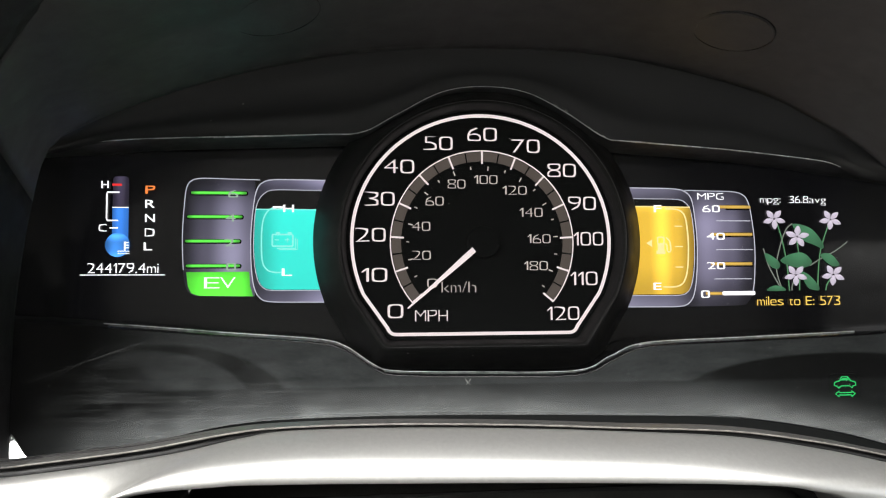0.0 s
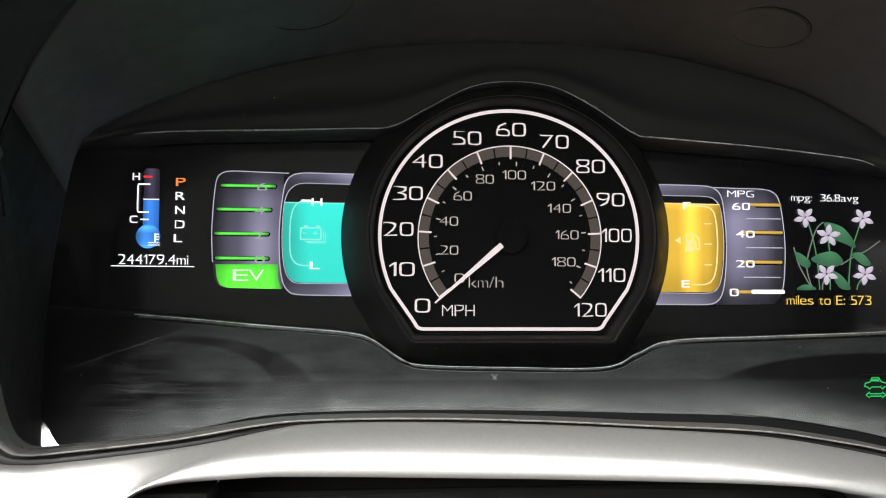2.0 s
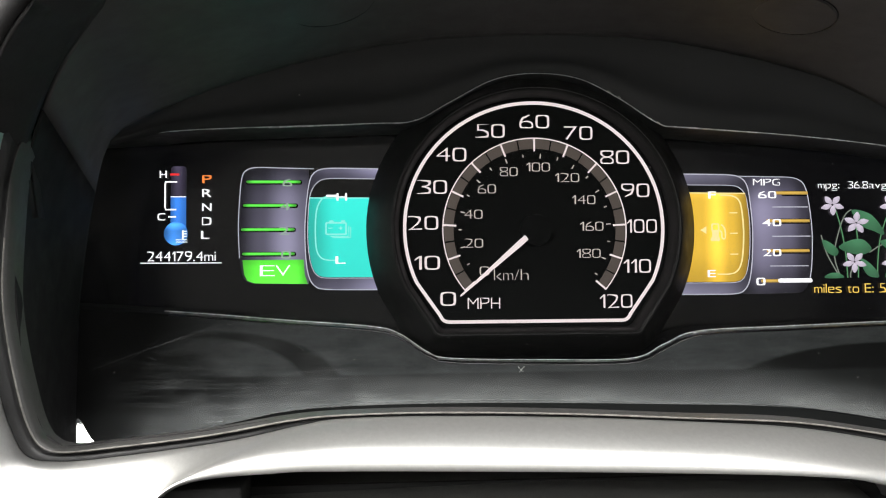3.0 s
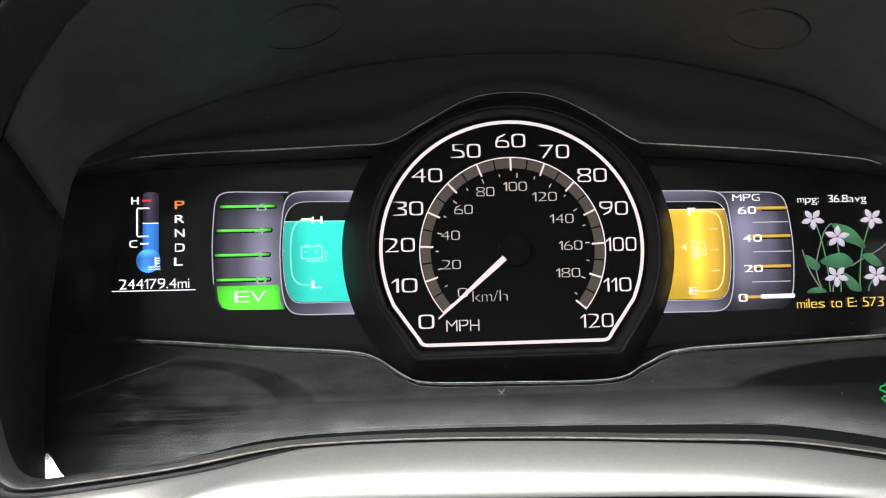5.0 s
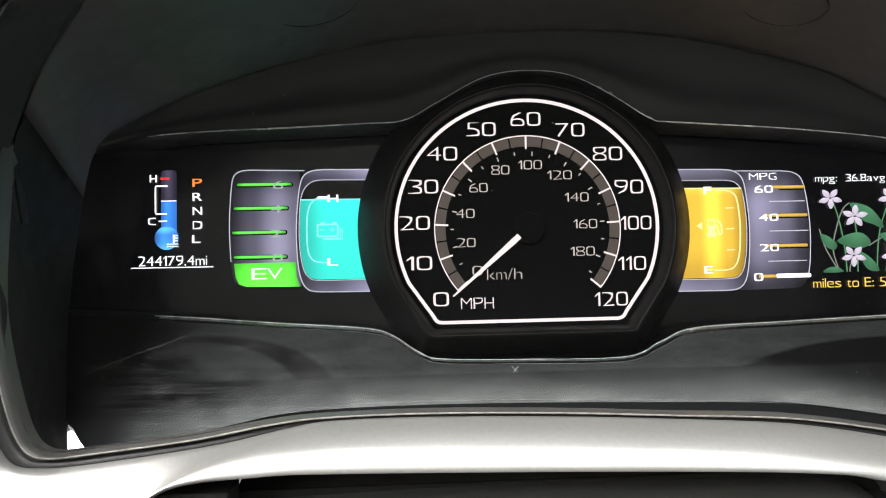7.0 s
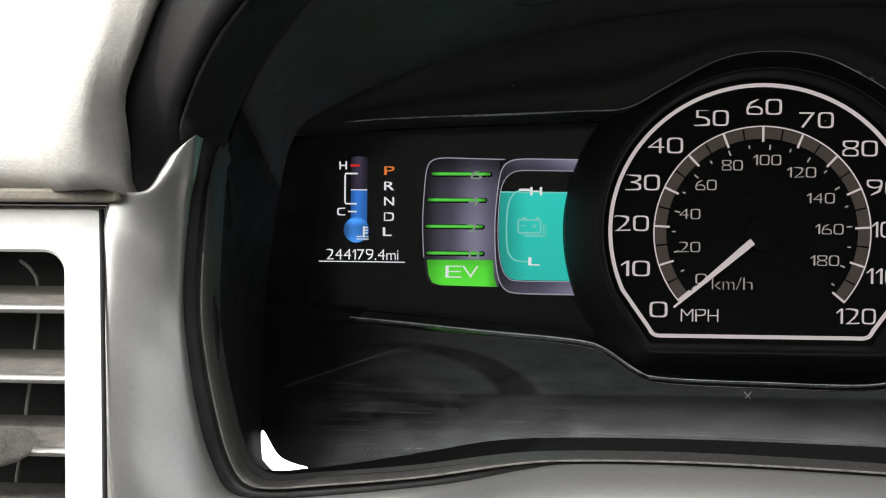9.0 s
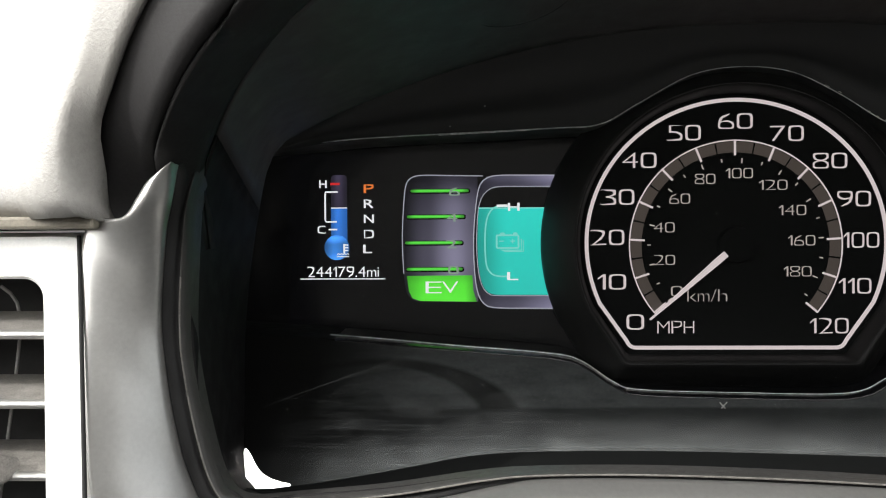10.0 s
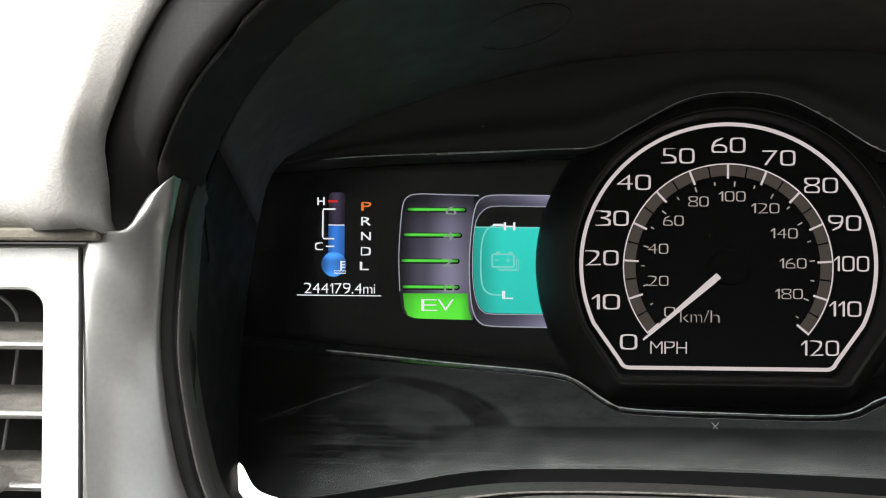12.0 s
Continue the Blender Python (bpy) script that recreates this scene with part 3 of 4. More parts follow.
NUMERALS = [("0", -0.0371, 0.9700, 0.0066), ("10", -0.0457, 0.9851, 0.0106), ("20", -0.0473, 1.0018, 0.0126), ("30", -0.0435, 1.0169, 0.0126),
            ("40", -0.0353, 1.0306, 0.0128), ("50", -0.0188, 1.0407, 0.0126), ("60", 0.0002, 1.0448, 0.0128), ("70", 0.0190, 1.0400, 0.0124),
            ("80", 0.0347, 1.0297, 0.0126), ("90", 0.0434, 1.0155, 0.0123), ("100", 0.0460, 1.0002, 0.0130), ("110", 0.0437, 0.9832, 0.0118), ("120", 0.0343, 0.9684, 0.0140)]
for s, x, z, w in NUMERALS:
    lettering("numeral", s, x, z, w, 0.0058, -0.0001, W_DIAL, dial, bold=-0.016)
SMALL = [("0", -0.0217, 0.9815, 0.0042), ("20", -0.0261, 0.9932, 0.0078), ("40", -0.0262, 1.0054, 0.0078), ("60", -0.0204, 1.0161, 0.0077), ("80", -0.0110, 1.0234, 0.0076),
         ("100", 0.0016, 1.0254, 0.0100), ("120", 0.0140, 1.0209, 0.0104), ("140", 0.0210, 1.0115, 0.0100), ("160", 0.0243, 1.0002, 0.0100), ("180", 0.0228, 0.9887, 0.0102)]
for s, x, z, w in SMALL:
    lettering("small_numeral", s, x, z, w, 0.0038, -0.0001, W_DIM, dial, bold=-0.020)
lettering("unit_mark", "MPH", -0.0221, 0.9680, 0.0137, 0.0046, -0.0001, W_DIAL, dial, bold=-0.016)
lettering("unit_mark", "km/h", -0.0104, 0.9799, 0.0147, 0.0046, -0.0001, W_DIM, dial, bold=-0.020)

hub = bmesh.new()
bmesh.ops.create_cone(hub, cap_ends=True, segments=40, radius1=0.0070, radius2=0.0064, depth=0.003, matrix=Matrix.Translation((0, -0.0012, CZ)) @ Matrix.Rotation(radians(90), 4, "X"))
part("needle_hub", hub, DIAL, cluster, "black round hub")
tip, root = Vector((-0.0322, 0.9711)), Vector((-0.0042, 0.9954))
d = (tip - root).normalized()
s = Vector((-d.y, d.x))
npts = [root + s * 0.0012, root + s * 0.0012 + d * 0.004, tip + s * 0.0003, tip - s * 0.0003, root - s * 0.0012 + d * 0.004, root - s * 0.0012]
part("needle", plate([(p.x, p.y) for p in npts], -0.0034, 0.0008), W_DIAL, cluster, "white backlit needle resting at zero")

# left screen
ls = part("left_screen", plate(rounded(-0.172, 0.966, -0.060, 1.036, 0.002), YS + 0.0009, 0.0004), SCREEN_BLACK, cluster, "lit colour screen with charge gauges")
part("thermometer_tube", plate(rounded(-0.1546, 1.0010, -0.1481, 1.0276, 0.0016), YS + 0.0002), TUBE, ls)
part("thermometer_column", plate([(-0.1546, 1.001), (-0.1481, 1.001), (-0.1481, 1.0145), (-0.1546, 1.0145)], YS - 0.0001), BLUE, ls)
part("thermometer_line", plate([(-0.1546, 1.0142), (-0.1481, 1.0142), (-0.1481, 1.0146), (-0.1546, 1.0146)], YS - 0.0003), W_LCD, ls)
part("thermometer_bulb", plate(disc(-0.1523, 0.9986, 0.0050), YS - 0.0003), BLUE_BULB, ls)
part("red_mark", ribbon([(-0.1548, 1.0240), (-0.1510, 1.0240)], YS - 0.0003, 0.0009), RED, ls)
part("bracket", ribbon([(-0.1518, 1.0208), (-0.1567, 1.0208), (-0.1569, 1.0200), (-0.1569, 1.0098), (-0.1566, 1.0089), (-0.1522, 1.0089)], YS - 0.0003, 0.0006), W_LCD, ls)
part("cold_mark", ribbon([(-0.1556, 1.0058), (-0.1522, 1.0058)], YS - 0.0003, 0.0006), W_LCD, ls)
lettering("letter", "H", -0.1577, 1.0240, 0.0030, 0.0031, YS - 0.0003, W_LCD, ls, bold=0.01)
lettering("letter", "C", -0.1584, 1.0058, 0.0032, 0.0031, YS - 0.0003, W_LCD, ls, bold=0.01)
for k in range(3):
    zz = 0.9950 + 0.0010 * k
    part("wave_mark", ribbon([(-0.1522 + 0.0006 * i, zz - 0.0002 + 0.00035 * (i % 2)) for i in range(9)], YS - 0.0005, 0.00035), W_LCD, ls) if k < 2 else None
part("probe_mark", ribbon([(-0.1493, 0.9962), (-0.1493, 1.0000)], YS - 0.0005, 0.0007), W_LCD, ls)
for k in range(3):
    part("probe_mark", ribbon([(-0.1493, 0.9974 + 0.0011 * k), (-0.1477, 0.9974 + 0.0011 * k)], YS - 0.0005, 0.0005), W_LCD, ls)
for s_, z_, m_ in (("P", 1.0220, ORANGE), ("R", 1.0160, W_LCD), ("N", 1.0100, W_LCD), ("D", 1.0039, W_LCD), ("L", 0.9980, W_LCD)):
    lettering("gear_letter", s_, -0.1394 if s_ != "L" else -0.1400, z_, 0.0040 if s_ != "L" else 0.0036, 0.0034, YS - 0.0001, m_, ls, bold=0.01)
lettering("odometer_reading", "244179.4mi", -0.1499, 0.9889, 0.0287, 0.0042, YS - 0.0001, W_LCD, ls, bold=-0.006)
part("odometer_rule", ribbon([(-0.1672, 0.9861), (-0.1330, 0.9860)], YS - 0.0001, 0.0004), W_LCD, ls)

EV = [(-0.0940, 1.0266), (-0.1070, 1.0269), (-0.1180, 1.0271), (-0.1222, 1.0262), (-0.1244, 1.0235), (-0.1254, 1.0160), (-0.1261, 1.0019), (-0.1256, 0.9880), (-0.1245, 0.9806), (-0.1225, 0.9780), (-0.1190, 0.9771), (-0.0985, 0.9767)]
ev_line = flat_spline(EV, 60)
part("power_gauge", plate(ev_line + [(-0.0960, 0.9768), (-0.0960, 1.0266)], YS + 0.0004), BARREL, ls)
part("gauge_outline", ribbon(flat_spline(EV[:8], 60), YS + 0.0001, 0.00035), G_LCD, ls)
for z_, xa, xb in ((1.0208, -0.1227, -0.0995), (1.0106, -0.1242, -0.1013), (1.0002, -0.1250, -0.1022), (0.9897, -0.1245, -0.1021)):
    part("power_slot", plate(rounded(xa - 0.0004, z_ - 0.0011, xb + 0.0006, z_ + 0.0009, 0.0009), YS + 0.0002), SCREEN_BLACK, ls)
    part("power_bar", plate(rounded(xa, z_ - 0.0006, xb, z_ + 0.0007, 0.0006), YS), GREEN, ls)
for s_, x_, z_ in (("6", -0.1052, 1.0205), ("4", -0.1062, 1.0102), ("2", -0.1066, 0.9996), ("0", -0.1058, 0.9893)):
    lettering("power_numeral", s_, x_, z_, 0.0042, 0.0032, YS - 0.0002, G_DIM, ls, bold=0.0)
part("ev_block", plate([(-0.0983, 0.9872), (-0.1243, 0.9871), (-0.1236, 0.9810), (-0.1222, 0.9782), (-0.1190, 0.9771), (-0.0966, 0.9767), (-0.0979, 0.9810)], YS), GREEN_BLOCK, ls)
lettering("ev_letters", "EV", -0.1104, 0.9825, 0.0130, 0.0047, YS - 0.0003, W_LCD, ls, bold=-0.014, gap=0.03)

BAT = [(-0.0600, 1.0265), (-0.0760, 1.0267), (-0.0880, 1.0267), (-0.0929, 1.0254), (-0.0954, 1.0220), (-0.0968, 1.0140), (-0.0977, 1.0019), (-0.0974, 0.9890), (-0.0962, 0.9805), (-0.0938, 0.9760), (-0.0895, 0.9744), (-0.0760, 0.9741), (-0.0600, 0.9740)]
part("battery_frame", plate(flat_spline(BAT, 60), YS - 0.0003), FRAME_L, ls)
part("battery_outline", ribbon(flat_spline(BAT, 60), YS - 0.0005, 0.0004), G_LCD, ls)
BIN = [(-0.0600, 1.0220), (-0.0760, 1.0222), (-0.0880, 1.0222), (-0.0921, 1.0207), (-0.0946, 1.0175), (-0.0959, 1.0120), (-0.0965, 1.0000), (-0.0960, 0.9900), (-0.0945, 0.9832), (-0.0920, 0.9800), (-0.0885, 0.9792), (-0.0760, 0.9791), (-0.0600, 0.9791)]
part("battery_window", plate(flat_spline(BIN, 60), YS - 0.0006), SCREEN_BLACK, ls)
part("battery_window_outline", ribbon(flat_spline(BIN, 60), YS - 0.0008, 0.0003), G_LCD, ls)
part("battery_fill", plate(flat_spline([(-0.0600, 1.0138), (-0.0950, 1.0138)] , 4) + flat_spline([(-0.0957, 1.0130), (-0.0962, 1.0000), (-0.0957, 0.9900), (-0.0942, 0.9834), (-0.0918, 0.9803), (-0.0885, 0.9795)], 24) + [(-0.0600, 0.9794)], YS - 0.0009), TEAL, ls)
part("fill_line", ribbon([(-0.0956, 1.0138), (-0.0600, 1.0137)], YS - 0.0011, 0.0005), TEAL_LINE, ls)
part("level_bracket", ribbon(flat_spline([(-0.0838, 1.0143), (-0.0885, 1.0143), (-0.0912, 1.0122), (-0.0927, 1.0080), (-0.0932, 1.0000), (-0.0927, 0.9915), (-0.0908, 0.9880), (-0.0880, 0.9869), (-0.0846, 0.9868)], 40), YS - 0.0012, 0.0006), TEAL_LINE, ls)
part("level_mark", ribbon([(-0.0885, 1.0147), (-0.0842, 1.0147)], YS - 0.0013, 0.0009), W_LCD, ls)
lettering("letter", "H", -0.0818, 1.0142, 0.0046, 0.0032, YS - 0.0013, W_LCD, ls, bold=0.01)
lettering("letter", "L", -0.0824, 0.9869, 0.0044, 0.0032, YS - 0.0013, W_LCD, ls, bold=0.01)
for off in (0.0009, 0.0004):
    part("battery_icon", ribbon([(-0.0873 + off * 1.6, 0.9975 - off), (-0.0795 + off * 1.6, 0.9975 - off), (-0.0795 + off * 1.6, 1.0020 - off)], YS - 0.0011, 0.0004), TEAL_LINE, ls)
part("battery_icon", ribbon(rounded(-0.0886, 0.9980, -0.0800, 1.0030, 0.0004, 2), YS - 0.0012, 0.0007, closed=True), TEAL_LINE, ls)
for x_ in (-0.0872, -0.0822):
    part("battery_icon", plate(rounded(x_, 1.0032, x_ + 0.0018, 1.0041, 0.0003, 2), YS - 0.0012), TEAL_LINE, ls)
part("battery_icon", ribbon([(-0.0876, 1.0007), (-0.0858, 1.0007)], YS - 0.0013, 0.0004), TEAL_LINE, ls)
part("battery_icon", ribbon([(-0.0832, 1.0007), (-0.0814, 1.0007)], YS - 0.0013, 0.0004), TEAL_LINE, ls)
part("battery_icon", ribbon([(-0.0823, 0.9998), (-0.0823, 1.0016)], YS - 0.0013, 0.0004), TEAL_LINE, ls)

# right screen
rs = part("right_screen", plate(rounded(0.060, 0.966, 0.180, 1.036, 0.002), YS + 0.0009, 0.0004), SCREEN_BLACK, cluster, "lit colour screen with fuel gauge and leaves")
MPG = [(0.0960, 1.0236), (0.1080, 1.0234), (0.1185, 1.0232), (0.1232, 1.0222), (0.1261, 1.0196), (0.1279, 1.0126), (0.1292, 0.9985), (0.1287, 0.9840), (0.1274, 0.9760), (0.1252, 0.9723), (0.1215, 0.9710), (0.0960, 0.9706)]
part("economy_gauge", plate(flat_spline(MPG, 60), YS + 0.0004), BARREL_R, rs)
part("gauge_outline", ribbon(flat_spline(MPG[:9], 50), YS + 0.0001, 0.00035), G_LCD, rs)
lettering("gauge_title", "MPG", 0.1084, 1.0209, 0.0126, 0.0030, YS - 0.0001, W_LCD, rs, bold=-0.006)
for s_, x_, z_, w_, xa, xb in (("60", 0.1085, 1.0152, 0.0084, 0.1125, 0.1276), ("40", 0.1103, 1.0026, 0.0088, 0.1080, 0.1282), ("20", 0.1101, 0.9891, 0.0086, 0.1080, 0.1277)):
    part("economy_slot", plate(rounded(xa + 0.0030, z_ - 0.0005, xb + 0.0006, z_ + 0.0018, 0.0007), YS + 0.0002), SCREEN_BLACK, rs)
    part("economy_bar", plate(rounded(xa, z_ + 0.0001, xb, z_ + 0.0016, 0.0004), YS), GOLD, rs)
    lettering("economy_numeral", s_, x_, z_, w_, 0.0032, YS - 0.0003, W_LCD, rs, bold=0.004)
for xa, xb, z_ in ((0.1110, 0.1274, 1.0097), (0.1106, 0.1283, 0.9965), (0.1094, 0.1271, 0.9831)):
    part("economy_line", ribbon([(xa, z_), (xb, z_)], YS, 0.0004), G_LCD, rs)
part("economy_bar", plate(rounded(0.1050, 0.9757, 0.1135, 0.9772, 0.0004), YS), GOLD, rs)
part("economy_pointer", plate(rounded(0.1128, 0.9756, 0.1286, 0.9775, 0.0008), YS - 0.0002), W_LCD, rs)
lettering("economy_numeral", "0", 0.1046, 0.9762, 0.0042, 0.0034, YS - 0.0003, W_LCD, rs, bold=0.004)

FUEL = [(0.0600, 1.0246), (0.0780, 1.0244), (0.0915, 1.0241), (0.0965, 1.0227), (0.0992, 1.0192), (0.1005, 1.0110), (0.1013, 0.9996), (0.1008, 0.9860), (0.0993, 0.9765), (0.0968, 0.9723), (0.0925, 0.9708), (0.0780, 0.9707), (0.0600, 0.9708)]
part("fuel_frame", plate(flat_spline(FUEL, 60), YS - 0.0003), FRAME_R, rs)
part("fuel_outline", ribbon(flat_spline(FUEL, 60), YS - 0.0005, 0.0004), G_LCD, rs)
FIN = [(0.0600, 1.0197), (0.0780, 1.0195), (0.0920, 1.0193), (0.0959, 1.0179), (0.0982, 1.0148), (0.0994, 1.0080), (0.0999, 0.9990), (0.0994, 0.9880), (0.0978, 0.9800), (0.0955, 0.9768), (0.0920, 0.9758), (0.0780, 0.9758), (0.0600, 0.9759)]
part("fuel_window", plate(flat_spline(FIN, 60), YS - 0.0006), SCREEN_BLACK, rs)
part("fuel_window_outline", ribbon(flat_spline(FIN, 60), YS - 0.0008, 0.0003), G_LCD, rs)
part("fuel_fill", plate([(0.0600, 1.0160), (0.0978, 1.0157)] + flat_spline([(0.0984, 1.0140), (0.0996, 0.9990), (0.0976, 0.9800), (0.0928, 0.9762)], 24) + [(0.0600, 0.9763)], YS - 0.0009), AMBER, rs)
part("fill_line", ribbon([(0.0600, 1.0161), (0.0980, 1.0157)], YS - 0.0011, 0.0005), AMBER_LINE, rs)
part("level_bracket", ribbon(flat_spline([(0.0862, 1.0149), (0.0915, 1.0147), (0.0948, 1.0128), (0.0962, 1.0080), (0.0968, 0.9980), (0.0960, 0.9870), (0.0940, 0.9815), (0.0905, 0.9797), (0.0845, 0.9796)], 40), YS - 0.0012, 0.0006), AMBER_LINE, rs)
for z_ in (1.0070, 0.9978, 0.9885):
    part("level_tick", ribbon([(0.0905, z_), (0.0940, z_)], YS - 0.0013, 0.0005), AMBER_LINE, rs)
lettering("letter", "F", 0.0826, 1.0150, 0.0036, 0.0032, YS - 0.0013, W_LCD, rs, bold=0.01)
lettering("letter", "E", 0.0817, 0.9799, 0.0038, 0.0032, YS - 0.0013, W_LCD, rs, bold=0.01)
part("pump_icon", plate(rounded(0.0817, 0.9944, 0.0858, 0.9960, 0.0002, 2), YS - 0.0012), AMBER_LINE, rs)
part("pump_icon", plate(rounded(0.0823, 0.9956, 0.0853, 0.9994, 0.0003, 2), YS - 0.0013), AMBER_LINE, rs)
part("pump_icon", ribbon(rounded(0.0823, 0.9990, 0.0853, 1.0020, 0.0004, 2), YS - 0.0013, 0.0006, closed=True), AMBER_LINE, rs)
part("pump_icon", ribbon(flat_spline([(0.0857, 0.9990), (0.0866, 0.9985), (0.0868, 0.9960), (0.0877, 0.9952), (0.0884, 0.9965), (0.0880, 1.0000), (0.0864, 1.0018)], 20), YS - 0.0013, 0.0006), AMBER_LINE, rs)
part("pump_arrow", plate([(0.0797, 1.0010), (0.0770, 0.9993), (0.0797, 0.9976)], YS - 0.0012), AMBER_LINE, rs)

lettering("economy_reading", "mpg:  36.8avg", 0.1486, 1.0192, 0.0324, 0.0042, YS, W_LCD, rs, bold=-0.012)
lettering("range_reading", "miles to E: 573", 0.1497, 0.9729, 0.0406, 0.0042, YS, GOLD_TEXT, rs, bold=-0.008)


def stem(points, material=None, w=0.0005):
    part("stem", ribbon(flat_spline(points, 20), YS + 0.0003, w), material or STEM, rs)


def leaf(points):
    part("leaf", plate(flat_spline(points, 30, True), YS + 0.0001), LEAF, rs)


def flower(cx, cz, size, turn):
    for k in range(5):
        a = radians(turn + 72 * k)
        u, v = Vector((math.sin(a), math.cos(a) * 0.86)), Vector((math.cos(a), -math.sin(a) * 0.86))
        pts = [u * (size * r) + v * (size * w) for r, w in ((0.06, 0.0), (0.35, 0.20), (0.62, 0.24), (1.0, 0.02), (0.62, -0.24), (0.35, -0.20))]
        part("petal", plate(flat_spline([(cx + p.x, cz + p.y) for p in pts], 20, True), YS - 0.0001 - 0.0001 * (k % 2)), PETAL, rs)


stem([(0.1335, 0.9970), (0.1360, 0.9885), (0.1420, 0.9776)])
stem([(0.1420, 0.9780), (0.1395, 0.9880), (0.1420, 0.9990), (0.1450, 1.0060), (0.1480, 1.0085)])
stem([(0.1400, 1.0100), (0.1425, 1.0020), (0.1447, 0.9900), (0.1455, 0.9776)], STEM_G)
stem([(0.1500, 1.0010), (0.1508, 0.9920), (0.1505, 0.9776)], STEM_G)
stem([(0.1660, 1.0085), (0.1615, 0.9960), (0.1598, 0.9840), (0.1596, 0.9776)], STEM_G)
stem([(0.1750, 1.0002), (0.1690, 0.9960), (0.1610, 0.9920), (0.1560, 0.9890)])
stem([(0.1485, 0.9830), (0.1470, 0.9800), (0.1468, 0.9776)])
stem([(0.1660, 0.9830), (0.1640, 0.9800), (0.1635, 0.9776)], STEM_G)
leaf([(0.1480, 1.0082), (0.1560, 1.0068), (0.1610, 1.0020), (0.1632, 0.9968), (0.1580, 0.9988), (0.1530, 1.0010)])
leaf([(0.1415, 0.9915), (0.1470, 0.9945), (0.1530, 0.9948), (0.1570, 0.9905), (0.1525, 0.9880), (0.1460, 0.9890)])
leaf([(0.1338, 0.9945), (0.1375, 0.9935), (0.1412, 0.9900), (0.1400, 0.9875), (0.1360, 0.9893)])
leaf([(0.1612, 0.9938), (0.1660, 0.9945), (0.1705, 0.9895), (0.1665, 0.9890)])
leaf([(0.1515, 0.9860), (0.1555, 0.9845), (0.1595, 0.9800), (0.1598, 0.9776), (0.1545, 0.9790)])
leaf([(0.1345, 0.9776), (0.1375, 0.9798), (0.1415, 0.9795), (0.1435, 0.9776)])
for fx, fz, sz, tn in ((0.1390, 1.0106, 0.0056, -38), (0.1668, 1.0104, 0.0056, -30), (0.1500, 1.0024, 0.0060, 5), (0.1487, 0.9847, 0.0058, -35), (0.1672, 0.9847, 0.0058, -30)):
    flower(fx, fz, sz, tn)

# green tell-tale low on the mask
tell = part("tell_tale", plate(rounded(0.1440, 0.9310, 0.1580, 0.9420, 0.002), -0.0155, 0.0006), MASK_HAZE, cluster, "dark window with green car lamp")
YT = -0.0162
part("car_mark", ribbon([(0.1461, 0.9372), (0.1463, 0.9385), (0.1485, 0.9391), (0.1495, 0.9408), (0.1521, 0.9408), (0.1535, 0.9391), (0.1556, 0.9385), (0.1558, 0.9372), (0.1546, 0.9370), (0.1540, 0.9361), (0.1530, 0.9370), (0.1492, 0.9370), (0.1482, 0.9361), (0.1473, 0.9370)], YT, 0.00046, closed=True), GREEN_LAMP, tell)
part("car_mark", plate([(0.1490, 0.9393), (0.1497, 0.9402), (0.1520, 0.9402), (0.1527, 0.9393)], YT), GREEN_LAMP, tell)
part("arrow_mark", ribbon([(0.1466, 0.9337), (0.1482, 0.9349), (0.1482, 0.9342), (0.1537, 0.9342), (0.1537, 0.9349), (0.1553, 0.9337), (0.1537, 0.9325), (0.1537, 0.9332), (0.1482, 0.9332), (0.1482, 0.9325)], YT, 0.00046, closed=True), GREEN_LAMP, tell)

# ---- hood over the cluster ----
hood = thing("instrument_hood", "black grained hood arching over the instrument cluster", "dashboard hood")
N = 140
inner = spline([(-0.120, -0.018, 0.911), (-0.168, -0.019, 0.911), (-0.1765, -0.020, 0.9125), (-0.1802, -0.020, 0.920), (-0.1800, -0.020, 0.945)] + [(x, -0.020, z) for x, z in ARCH]
               + [(0.187, -0.020, 0.945), (0.186, -0.020, 0.920), (0.180, -0.020, 0.910), (0.120, -0.018, 0.907), (0.0, -0.018, 0.910)], N, closed=True)
LIP = [(-0.1218, -0.080, 0.9309), (-0.1475, -0.080, 0.9287), (-0.1600, -0.080, 0.9272), (-0.1655, -0.080, 0.9282), (-0.1690, -0.080, 0.9322), (-0.1725, -0.080, 0.9425), (-0.1760, -0.080, 0.9590),
       (-0.1777, -0.080, 0.9760), (-0.1780, -0.080, 0.9910), (-0.1769, -0.079, 1.0070), (-0.1745, -0.078, 1.0200), (-0.1686, -0.082, 1.0327), (-0.1600, -0.0905, 1.0435), (-0.1500, -0.0995, 1.0522), (-0.1426, -0.109, 1.0560),
       (-0.1050, -0.131, 1.0730), (-0.0550, -0.138, 1.0885), (0.0, -0.140, 1.0940), (0.0550, -0.138, 1.0885), (0.1050, -0.131, 1.0730), (0.1400, -0.120, 1.0510),
       (0.1600, -0.105, 1.0340), (0.1760, -0.087, 1.0180), (0.1810, -0.081, 1.0000), (0.1820, -0.080, 0.9600), (0.1800, -0.080, 0.9350), (0.1740, -0.080, 0.9200), (0.1620, -0.080, 0.9160),
       (0.1280, -0.080, 0.9205), (0.1020, -0.080, 0.9253), (0.0698, -0.080, 0.9301), (0.0318, -0.080, 0.9329), (-0.0055, -0.080, 0.9349), (-0.0457, -0.080, 0.9361), (-0.0780, -0.080, 0.9358), (-0.0956, -0.080, 0.9345)]
lip = spline(LIP, N, closed=True)


def align(a, b):
    """Turn closed curve b so that its points lie nearest to those of a."""
    best = min(range(len(b)), key=lambda k: sum((a[i] - b[(i + k) % len(b)]).length for i in range(0, len(a), 5)))
